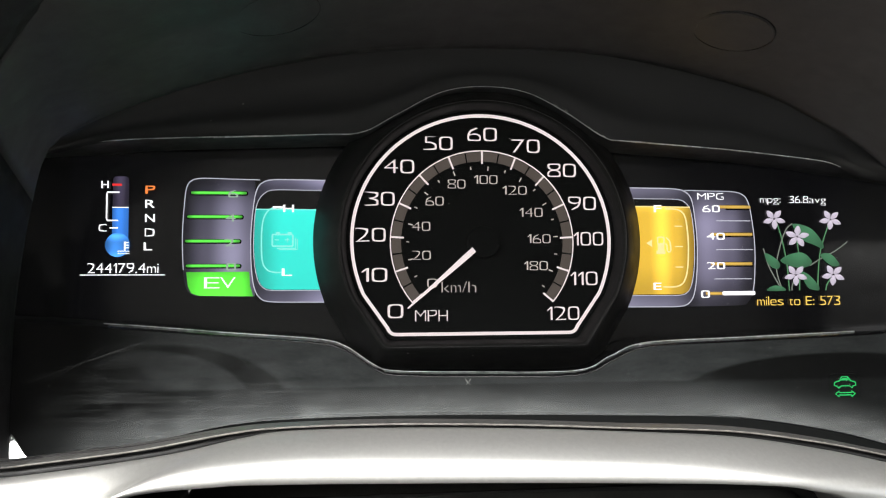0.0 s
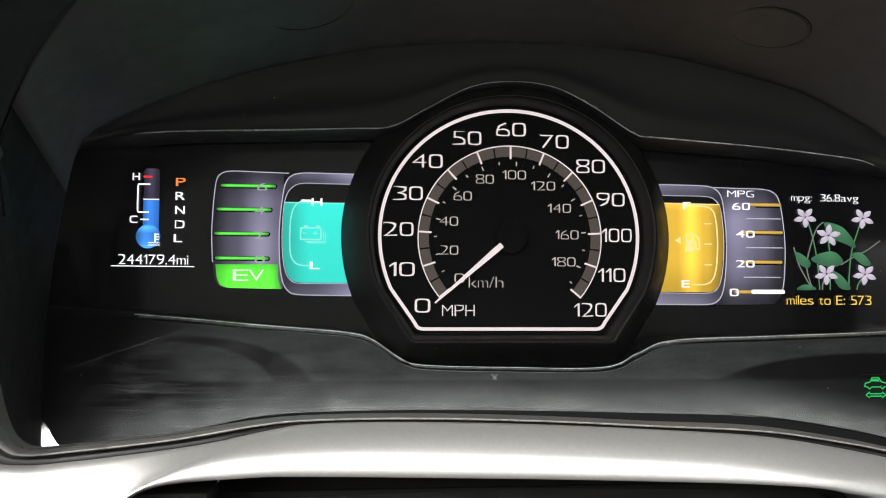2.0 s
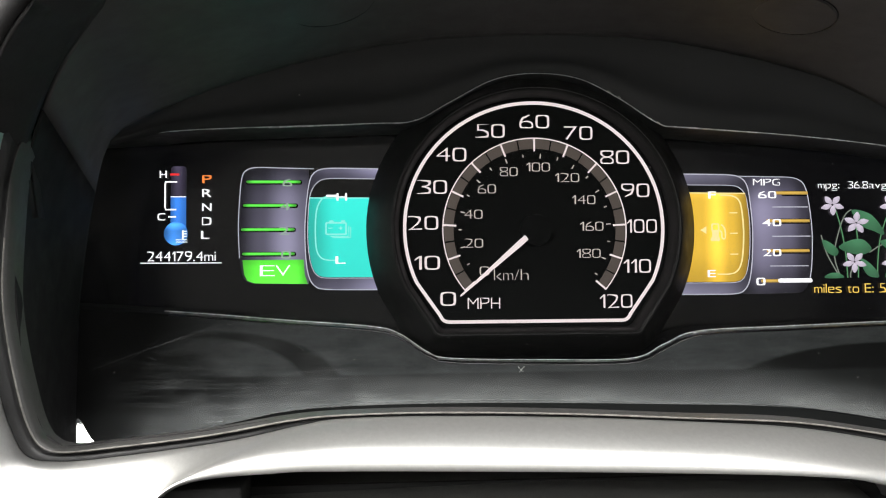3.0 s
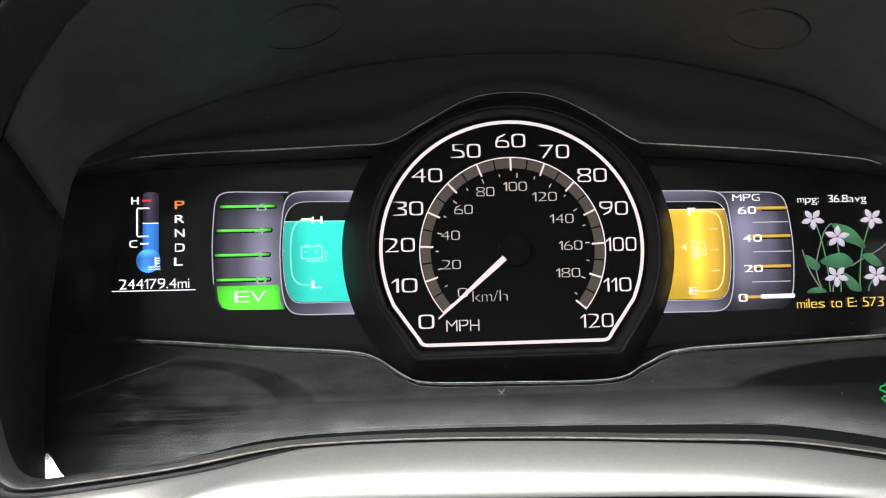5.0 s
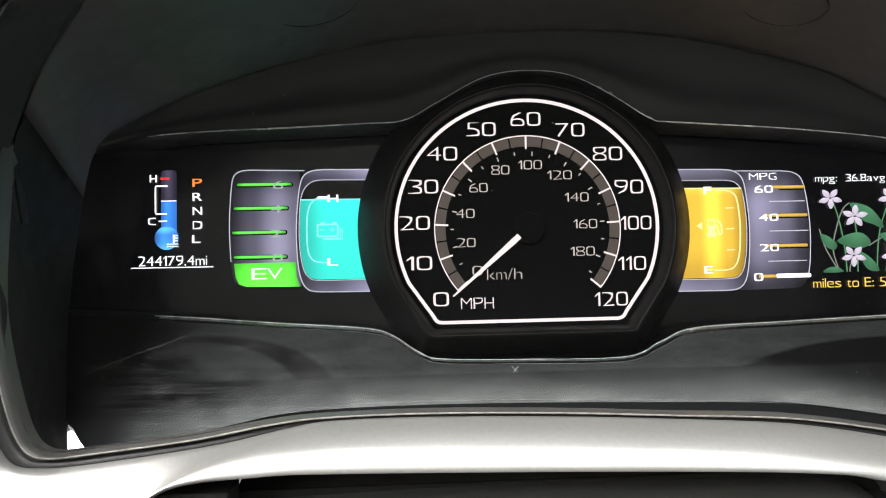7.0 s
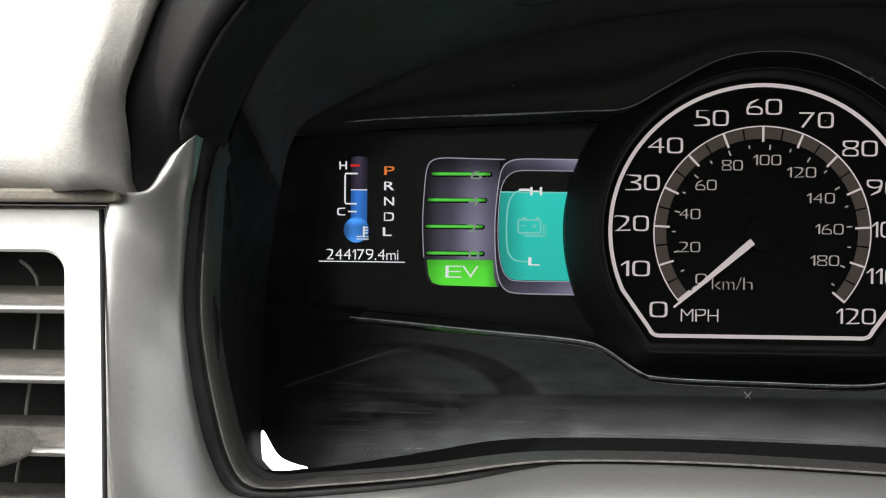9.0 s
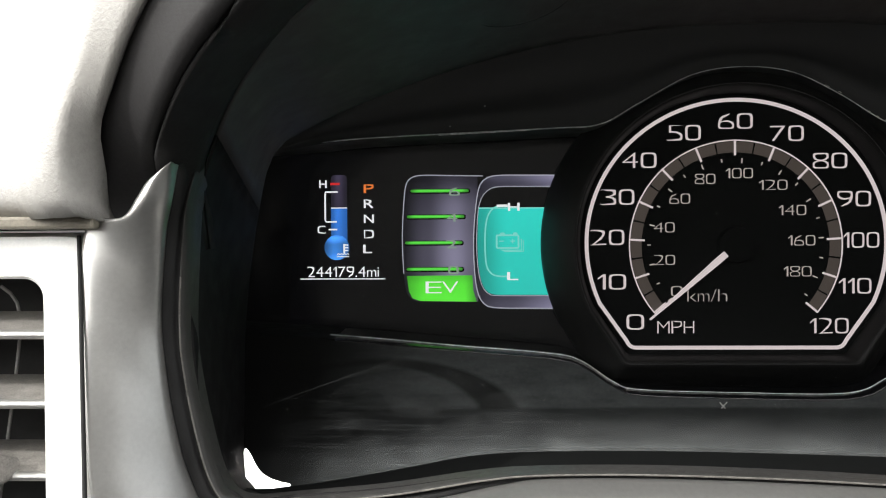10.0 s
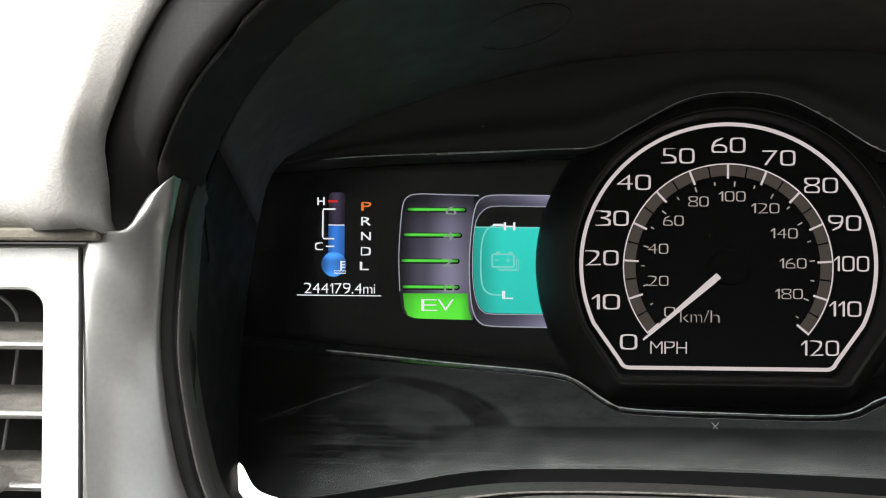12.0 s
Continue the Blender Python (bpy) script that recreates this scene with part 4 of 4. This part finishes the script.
    return [b[(i + best) % len(b)] for i in range(len(b))]


lip = align(inner, lip)
liner_rows = [inner, between(inner, lip, 0.03), between(inner, lip, 0.25), between(inner, lip, 0.5), between(inner, lip, 0.75), between(inner, lip, 0.97), lip]
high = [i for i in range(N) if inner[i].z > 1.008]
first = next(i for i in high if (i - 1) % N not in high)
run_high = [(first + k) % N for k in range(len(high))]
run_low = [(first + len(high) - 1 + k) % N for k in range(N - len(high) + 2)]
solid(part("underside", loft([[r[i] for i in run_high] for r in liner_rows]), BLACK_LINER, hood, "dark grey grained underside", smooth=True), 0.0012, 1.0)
solid(part("side_wall", loft([[r[i] for i in run_low] for r in liner_rows]), SHADED_SIDE, hood, "side of the liner, coloured darker for shade", smooth=True), 0.0012, 1.0)

lens_ring = between(inner, lip, 0.42)
lens_lo, lens_hi = min(lens_ring, key=lambda p: p.z), max(lens_ring, key=lambda p: p.z)
lean = (lens_hi.y - lens_lo.y) / (lens_hi.z - lens_lo.z)
lm = bmesh.new()
lm.faces.new([lm.verts.new((p.x, lens_lo.y + lean * (p.z - lens_lo.z), p.z)) for p in lens_ring])
lens = part("lens", lm, LENS, cluster, "clear scratched and dusty lens")
lens.visible_shadow = False

GASKET = [(-0.1765, 0.9225), (-0.1740, 0.9205), (-0.1700, 0.9200), (-0.1630, 0.9203), (-0.1430, 0.9232), (-0.1196, 0.9275), (-0.0998, 0.9318), (-0.0798, 0.9339), (-0.0433, 0.9345), (0.0022, 0.9336), (0.0445, 0.9320), (0.0767, 0.9306),
          (0.1000, 0.9280), (0.1270, 0.9232), (0.1470, 0.9180), (0.1620, 0.9140), (0.1740, 0.9165), (0.1800, 0.9300)]
gk = [Vector((x, -0.0470, z)) for x, z in flat_spline(GASKET, 110)]
part("lens_gasket", loft([shifted(gk, dy=0.003, dz=-0.0005), gk, shifted(gk, dy=-0.0006, dz=-0.0004), shifted(gk, dy=-0.004, dz=-0.006)]), DIAL, cluster, "black gasket under the lens", smooth=True)
part("gasket_edge", tube(shifted(gk[22:], dy=-0.0004, dz=0.0001), 0.00018), FAINT_GLINT, cluster, "thin paler line painting a glint on the gasket", smooth=True)

# screw plugs in the underside of the hood
for at, facing, r in (((-0.0812, -0.0619, 1.0726), (0.239, -0.123, -0.963), 0.0147), ((0.0848, -0.0595, 1.0726), (-0.250, -0.106, -0.962), 0.0142)):
    pm = bmesh.new()
    turn = Vector(facing).to_track_quat("Z", "Y").to_matrix().to_4x4()
    bmesh.ops.create_cone(pm, cap_ends=True, segments=56, radius1=r, radius2=r, depth=0.0022)
    rim = [e for e in pm.edges if abs(e.verts[0].co.z - e.verts[1].co.z) < 1e-6]
    bmesh.ops.bevel(pm, geom=rim, offset=0.0006, segments=2, affect="EDGES")
    bmesh.ops.transform(pm, matrix=Matrix.Translation(at) @ turn @ Matrix.Translation((0, 0, -0.0004)), verts=pm.verts)
    plug = part("plug", pm, BLACK_LINER, hood, "round press-in plug")
    gm = bmesh.new()
    rows = []
    for k in range(56):
        a = 2 * math.pi * k / 56
        rows.append([gm.verts.new(((r + 0.0003 + 0.0003 * math.cos(b)) * math.cos(a), (r + 0.0003 + 0.0003 * math.cos(b)) * math.sin(a), 0.0002 + 0.0003 * math.sin(b))) for b in (0, 1.57, 3.14, 4.71)])
    for k in range(56):
        for i in range(4):
            gm.faces.new((rows[k][i], rows[(k + 1) % 56][i], rows[(k + 1) % 56][(i + 1) % 4], rows[k][(i + 1) % 4]))
    bmesh.ops.transform(gm, matrix=Matrix.Translation(at) @ turn, verts=gm.verts)
    part("plug_rim", gm, BLACK_GLOSS, plug, "glossy moulded edge", smooth=True)

# outer bands of the hood, from the bottom of the driver's side up to the crown and down again
def mirrored(points):
    return points + [(-x, y, z) for x, y, z in points[-2::-1]]


BAND_B = [(-0.1768, -0.0660, 0.9990), (-0.1745, -0.0780, 1.0200), (-0.1686, -0.082, 1.0327), (-0.1600, -0.0905, 1.0435), (-0.1500, -0.0995, 1.0522), (-0.1426, -0.109, 1.0560), (-0.1050, -0.131, 1.0730), (-0.0550, -0.138, 1.0885), (0.0, -0.140, 1.0940)]
BAND_A = [(-0.1845, -0.0720, 0.9990), (-0.1832, -0.0885, 1.0180), (-0.1772, -0.105, 1.0297), (-0.1557, -0.130, 1.0476), (-0.1200, -0.142, 1.0720), (-0.0600, -0.150, 1.0940), (0.0, -0.152, 1.1010)]
BAND_D = [(-0.1968, -0.088, 1.0055), (-0.1988, -0.088, 1.0095), (-0.1975, -0.0920, 1.0205), (-0.1908, -0.104, 1.0372), (-0.1545, -0.136, 1.0690), (-0.0800, -0.158, 1.0990), (0.0, -0.162, 1.1100)]
BAND_E = [(-0.2010, -0.099, 1.0080), (-0.2035, -0.1005, 1.0150), (-0.2035, -0.102, 1.0290), (-0.1965, -0.107, 1.0440), (-0.1650, -0.130, 1.0850), (-0.0900, -0.150, 1.1160), (0.0, -0.155, 1.1280)]
BAND_F = [(-0.2200, -0.090, 1.0080), (-0.2220, -0.092, 1.0150), (-0.2200, -0.085, 1.0330), (-0.2150, -0.075, 1.0600), (-0.1900, -0.080, 1.1000), (-0.1000, -0.080, 1.1350), (0.0, -0.080, 1.1480)]
BAND_G = [(-0.4200, -0.086, 1.0080), (-0.4200, -0.090, 1.0160), (-0.4150, -0.075, 1.0400), (-0.4000, -0.030, 1.0700), (-0.3200, 0.100, 1.1000), (-0.1500, 0.250, 1.1200), (0.0, 0.300, 1.1250)]
M = 97
cb, ca, cd, ce, cf, cg = (spline(mirrored(p), M) for p in (BAND_B, BAND_A, BAND_D, BAND_E, BAND_F, BAND_G))
ck = between(cb, ca, 0.20)
part("shadow_gap", loft([cb, between(cb, ca, 0.02, 0.006), shifted(ck, dy=0.007), shifted(ck, dy=0.001)]), GAP_SHADE, hood, "groove beside the liner, coloured near-black for shade", smooth=True)
solid(part("inner_band", loft([shifted(ck, dy=0.003), ck, between(ck, ca, 0.06, -0.0012), between(ck, ca, 0.5, -0.0016), between(cb, ca, 0.92, -0.0006), shifted(ca, dy=0.0016)]), BLACK_SOFT, hood, smooth=True), 0.0012)
solid(part("outer_band", loft([shifted(ca, dy=0.0020), between(ca, cd, 0.07, -0.0008), between(ca, cd, 0.3, -0.0010), between(ca, cd, 0.6, 0.0), between(ca, cd, 0.9, 0.0002), cd]), BLACK_SOFT, hood, smooth=True), 0.0012)

# ---- dashboard top ----
dash = thing("dashboard", "pale grey grained vinyl dashboard top rolling down to a welt", "dashboard")
solid(part("dash_cover", loft([cd, between(cd, ce, 0.30, -0.0006), between(cd, ce, 0.85, -0.0004), ce, between(ce, cf, 0.08, -0.0010), between(ce, cf, 0.35, -0.004), between(ce, cf, 0.7, -0.003), cf, between(cf, cg, 0.25, -0.004), between(cf, cg, 0.6, -0.004), cg]), VINYL, dash, smooth=True), 0.0015)
part("welt", box(-0.42, -0.1985, -0.0965, -0.070, 1.0048, 1.0082, 0.0008), STRIP, dash, "taupe welt along the lower edge")

# ---- silver surround ----
trim = thing("cluster_surround", "satin silver plastic surround framing the instrument cluster", "trim")
SEAL_OUT = [(-0.1772, -0.0925, 1.0222), (-0.1776, -0.0925, 1.0204), (-0.1783, -0.0925, 1.0165), (-0.1794, -0.0920, 1.0115), (-0.1818, -0.0900, 1.0030), (-0.1842, -0.088, 0.9800), (-0.1827, -0.0875, 0.9610), (-0.1801, -0.0875, 0.9465), (-0.1770, -0.087, 0.9350), (-0.1718, -0.087, 0.9255),
            (-0.1625, -0.0865, 0.9234), (-0.1459, -0.086, 0.9243), (-0.1121, -0.0855, 0.9283), (-0.0900, -0.084, 0.9325), (-0.0760, -0.0835, 0.9343), (-0.0457, -0.0835, 0.9345), (-0.0055, -0.0835, 0.9333),
            (0.0318, -0.0835, 0.9313), (0.0698, -0.0835, 0.9285), (0.1020, -0.084, 0.9232), (0.1280, -0.085, 0.9175), (0.1580, -0.086, 0.9120), (0.1780, -0.087, 0.9140), (0.1860, -0.087, 0.9300), (0.1885, -0.087, 0.9600), (0.1870, -0.086, 0.9990), (0.1830, -0.0845, 1.0225)]
SEAL_IN = [(-0.1722, -0.0690, 1.0275), (-0.1738, -0.0760, 1.0222), (-0.1748, -0.0785, 1.0180), (-0.1757, -0.0795, 1.0135), (-0.1768, -0.0798, 1.0050), (-0.1779, -0.080, 0.9760), (-0.1761, -0.080, 0.9595), (-0.1722, -0.080, 0.9418), (-0.1690, -0.080, 0.9325), (-0.1655, -0.080, 0.9284),
           (-0.1600, -0.080, 0.9270), (-0.1475, -0.080, 0.9281), (-0.1218, -0.080, 0.9306), (-0.0956, -0.080, 0.9345), (-0.0780, -0.080, 0.9358), (-0.0457, -0.080, 0.9361), (-0.0055, -0.080, 0.9349),
           (0.0318, -0.080, 0.9329), (0.0698, -0.080, 0.9309), (0.1020, -0.080, 0.9262), (0.1280, -0.080, 0.9209), (0.1620, -0.080, 0.9160), (0.1740, -0.080, 0.9200), (0.1800, -0.080, 0.9350), (0.1820, -0.080, 0.9600), (0.1810, -0.081, 1.0000), (0.1760, -0.0865, 1.0180)]


def knots(points, per=8):
    """Catmull-Rom with the same count between knots, so that matching lists stay matched."""
    p = [Vector(q) for q in points]
    n, out = len(p), []
    for i in range(n - 1):
        a, b, c, d2 = (p[min(max(i + k, 0), n - 1)] for k in (-1, 0, 1, 2))
        for s_ in range(per):
            t = s_ / per
            out.append(0.5 * (2 * b + (c - a) * t + (2 * a - 5 * b + 4 * c - d2) * t * t + (3 * b - a - 3 * c + d2) * t ** 3))
    out.append(p[-1])
    return out


s_in, s_out = knots(SEAL_IN), knots(SEAL_OUT)
part("seal_lip", loft([shifted(s_in, dy=0.006), shifted(s_in, dy=0.0003), between(s_in, s_out, 0.03, -0.0008), between(s_in, s_out, 0.12, -0.0016), between(s_in, s_out, 0.24, -0.0022), between(s_in, s_out, 0.32, -0.0018), between(s_in, s_out, 0.36, -0.0004)]),
     LIP_GREY, trim, "grey lip of the seal", smooth=True)
part("seal_groove", loft([between(s_in, s_out, 0.355, -0.0005), between(s_in, s_out, 0.42, 0.0008), between(s_in, s_out, 0.6, 0.0016), between(s_in, s_out, 0.92, 0.0008), shifted(s_out, dy=0.002)]), SEAL_DARK, trim, "dark grey rubber groove", smooth=True)
bead = between(s_in, s_out, 0.29, -0.0020)
part("seal_bead", tube(bead[36:], 0.00030, 8), BEAD, trim, "dusty pale bead of the seal", smooth=True)
# outer edge: along the vent seam, round the opening over the column, and up the far side
OUT = [(-0.1775, -0.0930, 1.0225), (-0.1808, -0.0940, 1.0204), (-0.1845, -0.0945, 1.0174), (-0.1872, -0.0948, 1.0132), (-0.1915, -0.0945, 1.0078), (-0.2030, -0.0915, 1.0048), (-0.2022, -0.0950, 0.9800), (-0.2004, -0.0985, 0.9620), (-0.1982, -0.1018, 0.9450), (-0.1955, -0.1050, 0.9270), (-0.1930, -0.1120, 0.8850),
       (-0.1480, -0.104, 0.8850), (-0.1350, -0.099, 0.9080), (-0.1230, -0.0995, 0.9195), (-0.0950, -0.0995, 0.9223), (-0.0760, -0.0995, 0.9223), (-0.0457, -0.0995, 0.9215), (-0.0055, -0.0995, 0.9203),
       (0.0318, -0.0995, 0.9189), (0.0640, -0.0995, 0.9173), (0.0860, -0.0995, 0.9147), (0.1010, -0.099, 0.9070), (0.1100, -0.098, 0.8700), (0.2000, -0.0925, 0.8700), (0.2080, -0.0925, 0.9200), (0.2080, -0.0925, 0.9600), (0.2060, -0.092, 1.0050), (0.1860, -0.0875, 1.0225)]
out_e = knots(OUT)


def lying(p, q):
    """How far the surround lies flat between seal and edge: 1 on the bar under the cluster, 0 on the uprights."""
    return min(1.0, (abs(q.z - p.z) / (q - p).length) ** 2)


raw = [lying(p, q) for p, q in zip(s_out, out_e)]
flat = [sum(raw[max(0, i - 9):i + 10]) / len(raw[max(0, i - 9):i + 10]) for i in range(len(raw))]


def section(w, low, side):
    """A line of the surround at the share w from seal to outer edge: low lifts the bar under the cluster, side swells the uprights."""
    return [p.lerp(q, w) + k * Vector((0, *low)) + (1 - k) * Vector((0, side, 0)) for p, q, k in zip(s_out, out_e, flat)]


def rolled(back, down):
    """The edge rolled under, deeper on the bar than on the uprights."""
    return [q + Vector((0, back, -down * (0.25 + 0.75 * k))) for q, k in zip(out_e, flat)]


part("surround_body", loft([shifted(s_out, dy=0.003), shifted(s_out, dy=0.0004), section(0.06, (-0.0006, 0.0006), -0.0014), section(0.30, (-0.0004, 0.0028), -0.0030), section(0.55, (-0.0008, 0.0048), -0.0034),
                            section(0.70, (-0.0008, 0.0045), -0.0030), section(0.84, (-0.0007, 0.0034), -0.0020), section(0.95, (-0.0003, 0.0018), -0.0008), rolled(-0.0001, 0.0), rolled(0.0, 0.0014), rolled(0.0006, 0.0024), rolled(0.0020, 0.0033), rolled(0.006, 0.0038), rolled(0.022, 0.0040)]), SILVER, trim, smooth=True)

# ---- column shroud below ----
col = thing("steering_column_shroud", "black grained plastic shroud below the silver surround", "steering column")
shroud_x = [(-0.1115, -0.040), (-0.1105, -0.006)] + [(-0.1085 + 0.2005 * k / 24, -0.003 * abs(-0.0985 + 0.2005 * k / 24) / 0.12) for k in range(25)] + [(0.0940, -0.006), (0.0950, -0.040)]
part("shroud_top", loft([[Vector((x, y, z + dz)) for x, dz in shroud_x] for y, z in ((-0.030, 0.9175), (-0.060, 0.9150), (-0.078, 0.9105), (-0.100, 0.906), (-0.125, 0.900), (-0.150, 0.890), (-0.155, 0.86))]), SHROUD, col, smooth=True)

part("recess_panel", box(-0.165, 0.130, -0.0740, -0.0720, 0.800, 0.9120, 0.0008), GAP_SHADE, col, "near-black filler added for the shaded recess")
part("recess_panel", box(-0.131, -0.1065, -0.0930, -0.0745, 0.800, 0.9160, 0.0006), GAP_SHADE, col, "near-black filler added for the shaded recess")
part("recess_panel", box(0.0925, 0.108, -0.0900, -0.0745, 0.800, 0.9050, 0.0008), GAP_SHADE, col, "near-black filler added for the shaded recess")

# ---- side air vent ----
vent = thing("air_vent", "silver air vent with frame coloured pale for light and dusty grey slats", "air vent")
VENT_LEAN = 0.215


def vent_frame():
    """A flat silver frame with rolled edges round the slats, chamfered at the corner by the surround."""
    def corner_cut(pts):
        return [(x + max(0, z - 0.9945) * 0.25 * (x > -0.21), z) for x, z in pts]
    hole, lip_ = rounded(-0.322, 0.882, -0.2172, 0.9912, 0.0055, 10), rounded(-0.3228, 0.8812, -0.2164, 0.9920, 0.0058, 10)
    outline, inset = rounded(-0.330, 0.872, -0.2060, 1.0040, 0.003, 10), rounded(-0.3285, 0.874, -0.2078, 1.0028, 0.003, 10)
    return loft([[Vector((x, y, z)) for x, z in pts + pts[:1]] for pts, y in ((corner_cut(outline), -0.070), (corner_cut(outline), -0.0855), (corner_cut(inset), -0.0884), (lip_, -0.0886), (hole, -0.0876), (hole, -0.060))])


part("vent_frame", vent_frame(), SILVER_LIT, vent, smooth=False)
part("duct", box(-0.325, -0.208, -0.052, -0.048, 0.872, 1.000), GAP_SHADE, vent, "plate behind the slats, near-black for the unlit duct")
for k in range(6):
    z = 0.9761 - 0.0184 * k
    profile = ((-0.066, z + 0.0046), (-0.0800, z + 0.0022), (-0.0848, z + 0.0014), (-0.0862, z + 0.0011), (-0.0868, z + 0.0001), (-0.0864, z - 0.0011), (-0.0850, z - 0.0016), (-0.066, z + 0.0024), (-0.066, z + 0.0046))
    slat = part("slat", loft([[Vector((x, y, zz)) for x in (-0.3220, -0.29, -0.25, -0.2168)] for y, zz in profile]), SLAT, vent, "dusty grey slat")
    part("slat_edge", tube([Vector((x, -0.0860, z - 0.0001)) for x in (-0.3220, -0.29, -0.25, -0.2168)], 0.00125, 10), SILVER, slat, "front edge coloured bright for its highlight", smooth=True)
for k in range(4):
    x = -0.2377 - 0.026 * k
    run = [(x - 0.0055, 0.9880), (x - 0.0022, 0.9855), (x - 0.0003, 0.9820), (x, 0.9700), (x - 0.0060, 0.9270), (x - 0.0085, 0.9080)]
    part("vane", tube([Vector((u, -0.064, w)) for u, w in flat_spline(run, 24)], 0.00055, 6), VANE, vent, "thin grey vane behind the slats", smooth=True)


# depth, inner end, foot and head of the tab
TAB_STEPS = ((-0.0850, -0.2255, 0.9385, 0.9440), (-0.0900, -0.2275, 0.9372, 0.9462), (-0.0955, -0.2318, 0.9366, 0.9478), (-0.0967, -0.2332, 0.9374, 0.9474), (-0.0970, -0.2346, 0.9388, 0.9464))


def thumb_tab(steps, capped=True):
    """A rounded silver tongue astride a slat, its near flank sloping back to the slat."""
    bm = bmesh.new()
    rows = [[bm.verts.new((x, y, w)) for x, w in rounded(-0.2560, za, x1, zb, 0.0022, 5)] for y, x1, za, zb in steps]
    for a, b in zip(rows, rows[1:]):
        for i in range(len(a)):
            bm.faces.new((a[i], a[(i + 1) % len(a)], b[(i + 1) % len(a)], b[i]))
    if capped:
        bm.faces.new(rows[-1])
    return bm


tab = part("thumb_tab", thumb_tab(TAB_STEPS[2:]), TAB, vent, "silver thumb tab on the slat", smooth=True)
part("tab_flank", thumb_tab(TAB_STEPS[:3], False), SLAT, tab, "flank of the tab, coloured darker for shade", smooth=True)
for ob in vent.children_recursive:
    for v in ob.data.vertices:
        drop = 1.004 - v.co.z
        v.co = (v.co.x + 0.118 * drop, v.co.y - VENT_LEAN * drop, v.co.z)
part("seam", tube([Vector((-0.2053 + 0.118 * d, -0.0906 - VENT_LEAN * d, 1.004 - d)) for d in (0.001, 0.006, 0.012, 0.03, 0.05, 0.07, 0.09, 0.11)], 0.00062, 8), GAP_SHADE, vent, "near-black strip standing for the shaded seam", smooth=True)

# column below, down to the bulkhead
part("column_tube", tube([Vector((-0.01, -0.10 + 0.74 * k / 8, 0.850 - 0.25 * k / 8)) for k in range(9)], 0.03, 16), SHROUD, col, smooth=True)

# ---- scratches, specks and painted glints ----
rng = random.Random(7)
SCRATCH = bpy.data.materials.new("hairline scratch")
SCRATCH.use_nodes = True
sp = SCRATCH.node_tree.nodes["Principled BSDF"]
sp.inputs["Base Color"].default_value, sp.inputs["Roughness"].default_value, sp.inputs["Alpha"].default_value = (0.5, 0.53, 0.53, 1), 0.6, 0.06
SPECK = surface("pale dust speck and glint", (0.62, 0.61, 0.58), 0.8, vary=0.3)


def joined(name, pieces, material, label):
    bm = bmesh.new()
    for p in pieces:
        me = bpy.data.meshes.new("piece")
        p.to_mesh(me)
        p.free()
        bm.from_mesh(me)
        bpy.data.meshes.remove(me)
    ob = part(name, bm, material)
    return tagged(ob, label, "dust", kind="stuff")


lines = []
for k in range(46):
    x, z = rng.uniform(-0.150, -0.050), rng.uniform(0.930, 0.958)
    a, ln, bend = radians(rng.choice((rng.gauss(8, 8), rng.gauss(-32, 12), rng.gauss(25, 10)))), rng.uniform(0.004, 0.026), rng.uniform(-12, 12)
    pts = []
    for i in range(9):
        t = i / 8 - 0.5
        pts.append((x + ln * t * math.cos(a) - bend * t * t * ln * ln * math.sin(a), z + ln * t * math.sin(a) + bend * t * t * ln * ln * math.cos(a)))
    lines.append(ribbon(pts, -0.0459, rng.uniform(0.00004, 0.00012), 0.00004, taper=0.3))
for k in range(4):
    pts = [(-0.166 + 0.006 * k + 0.070 * i / 14, 0.947 + 0.0022 * k + 0.014 * math.sin(1.9 * i / 14) - 0.0004 * k * i / 14) for i in range(15)]
    lines.append(ribbon(pts, -0.0459, 0.00010, 0.00004, taper=0.3))
joined("lens_scratches", lines, SCRATCH, "fine hairline scratches across the lower lens")

dots = []
for k in range(80):
    low = k < 55
    x, z = (rng.uniform(-0.168, 0.150), rng.uniform(0.938, 0.958)) if low else (rng.uniform(-0.15, 0.15), rng.uniform(0.96, 1.045))
    r = rng.uniform(0.00006, 0.00015) * (1.6 if rng.random() < 0.12 else 1)
    dots.append(plate([(x + r * rng.uniform(0.6, 1.4) * math.cos(b), z + r * rng.uniform(0.6, 1.2) * math.sin(b)) for b in (0.3, 1.4, 2.6, 3.7, 5.0)], -0.0459 if z < 0.96 else -0.0470 - 0.10 * max(0, z - 0.97), 0.00005))
RIM_GLINTS = [(0.0300, 1.0556, 0.0016), (0.0344, 1.0533, 0.0012), (0.0447, 1.0462, 0.0009), (0.0476, 1.0444, 0.0009), (0.0508, 1.0428, 0.0013), (-0.0512, 1.0431, 0.0016), (-0.0470, 0.9484, 0.0022), (-0.0415, 0.9468, 0.0012)]
for x, z, w in RIM_GLINTS:
    t = 1 if x < 0 else -1
    dots.append(ribbon([(x - w / 2, z - t * w * 0.25), (x + w / 4, z + t * w * 0.10), (x + w / 2, z + t * w * 0.25)], -0.0098, 0.00035, 0.0002, taper=0.4))
for pts in ([(-0.0108, 0.9432), (-0.0096, 0.9418), (-0.0086, 0.9408)], [(-0.0082, 0.9432), (-0.0096, 0.9417), (-0.0103, 0.9409)]):
    dots.append(ribbon(pts, -0.0172, 0.00022, 0.0001, taper=0.5))
joined("lens_specks", dots, SPECK, "pale dust specks on the lens and painted rim glints")
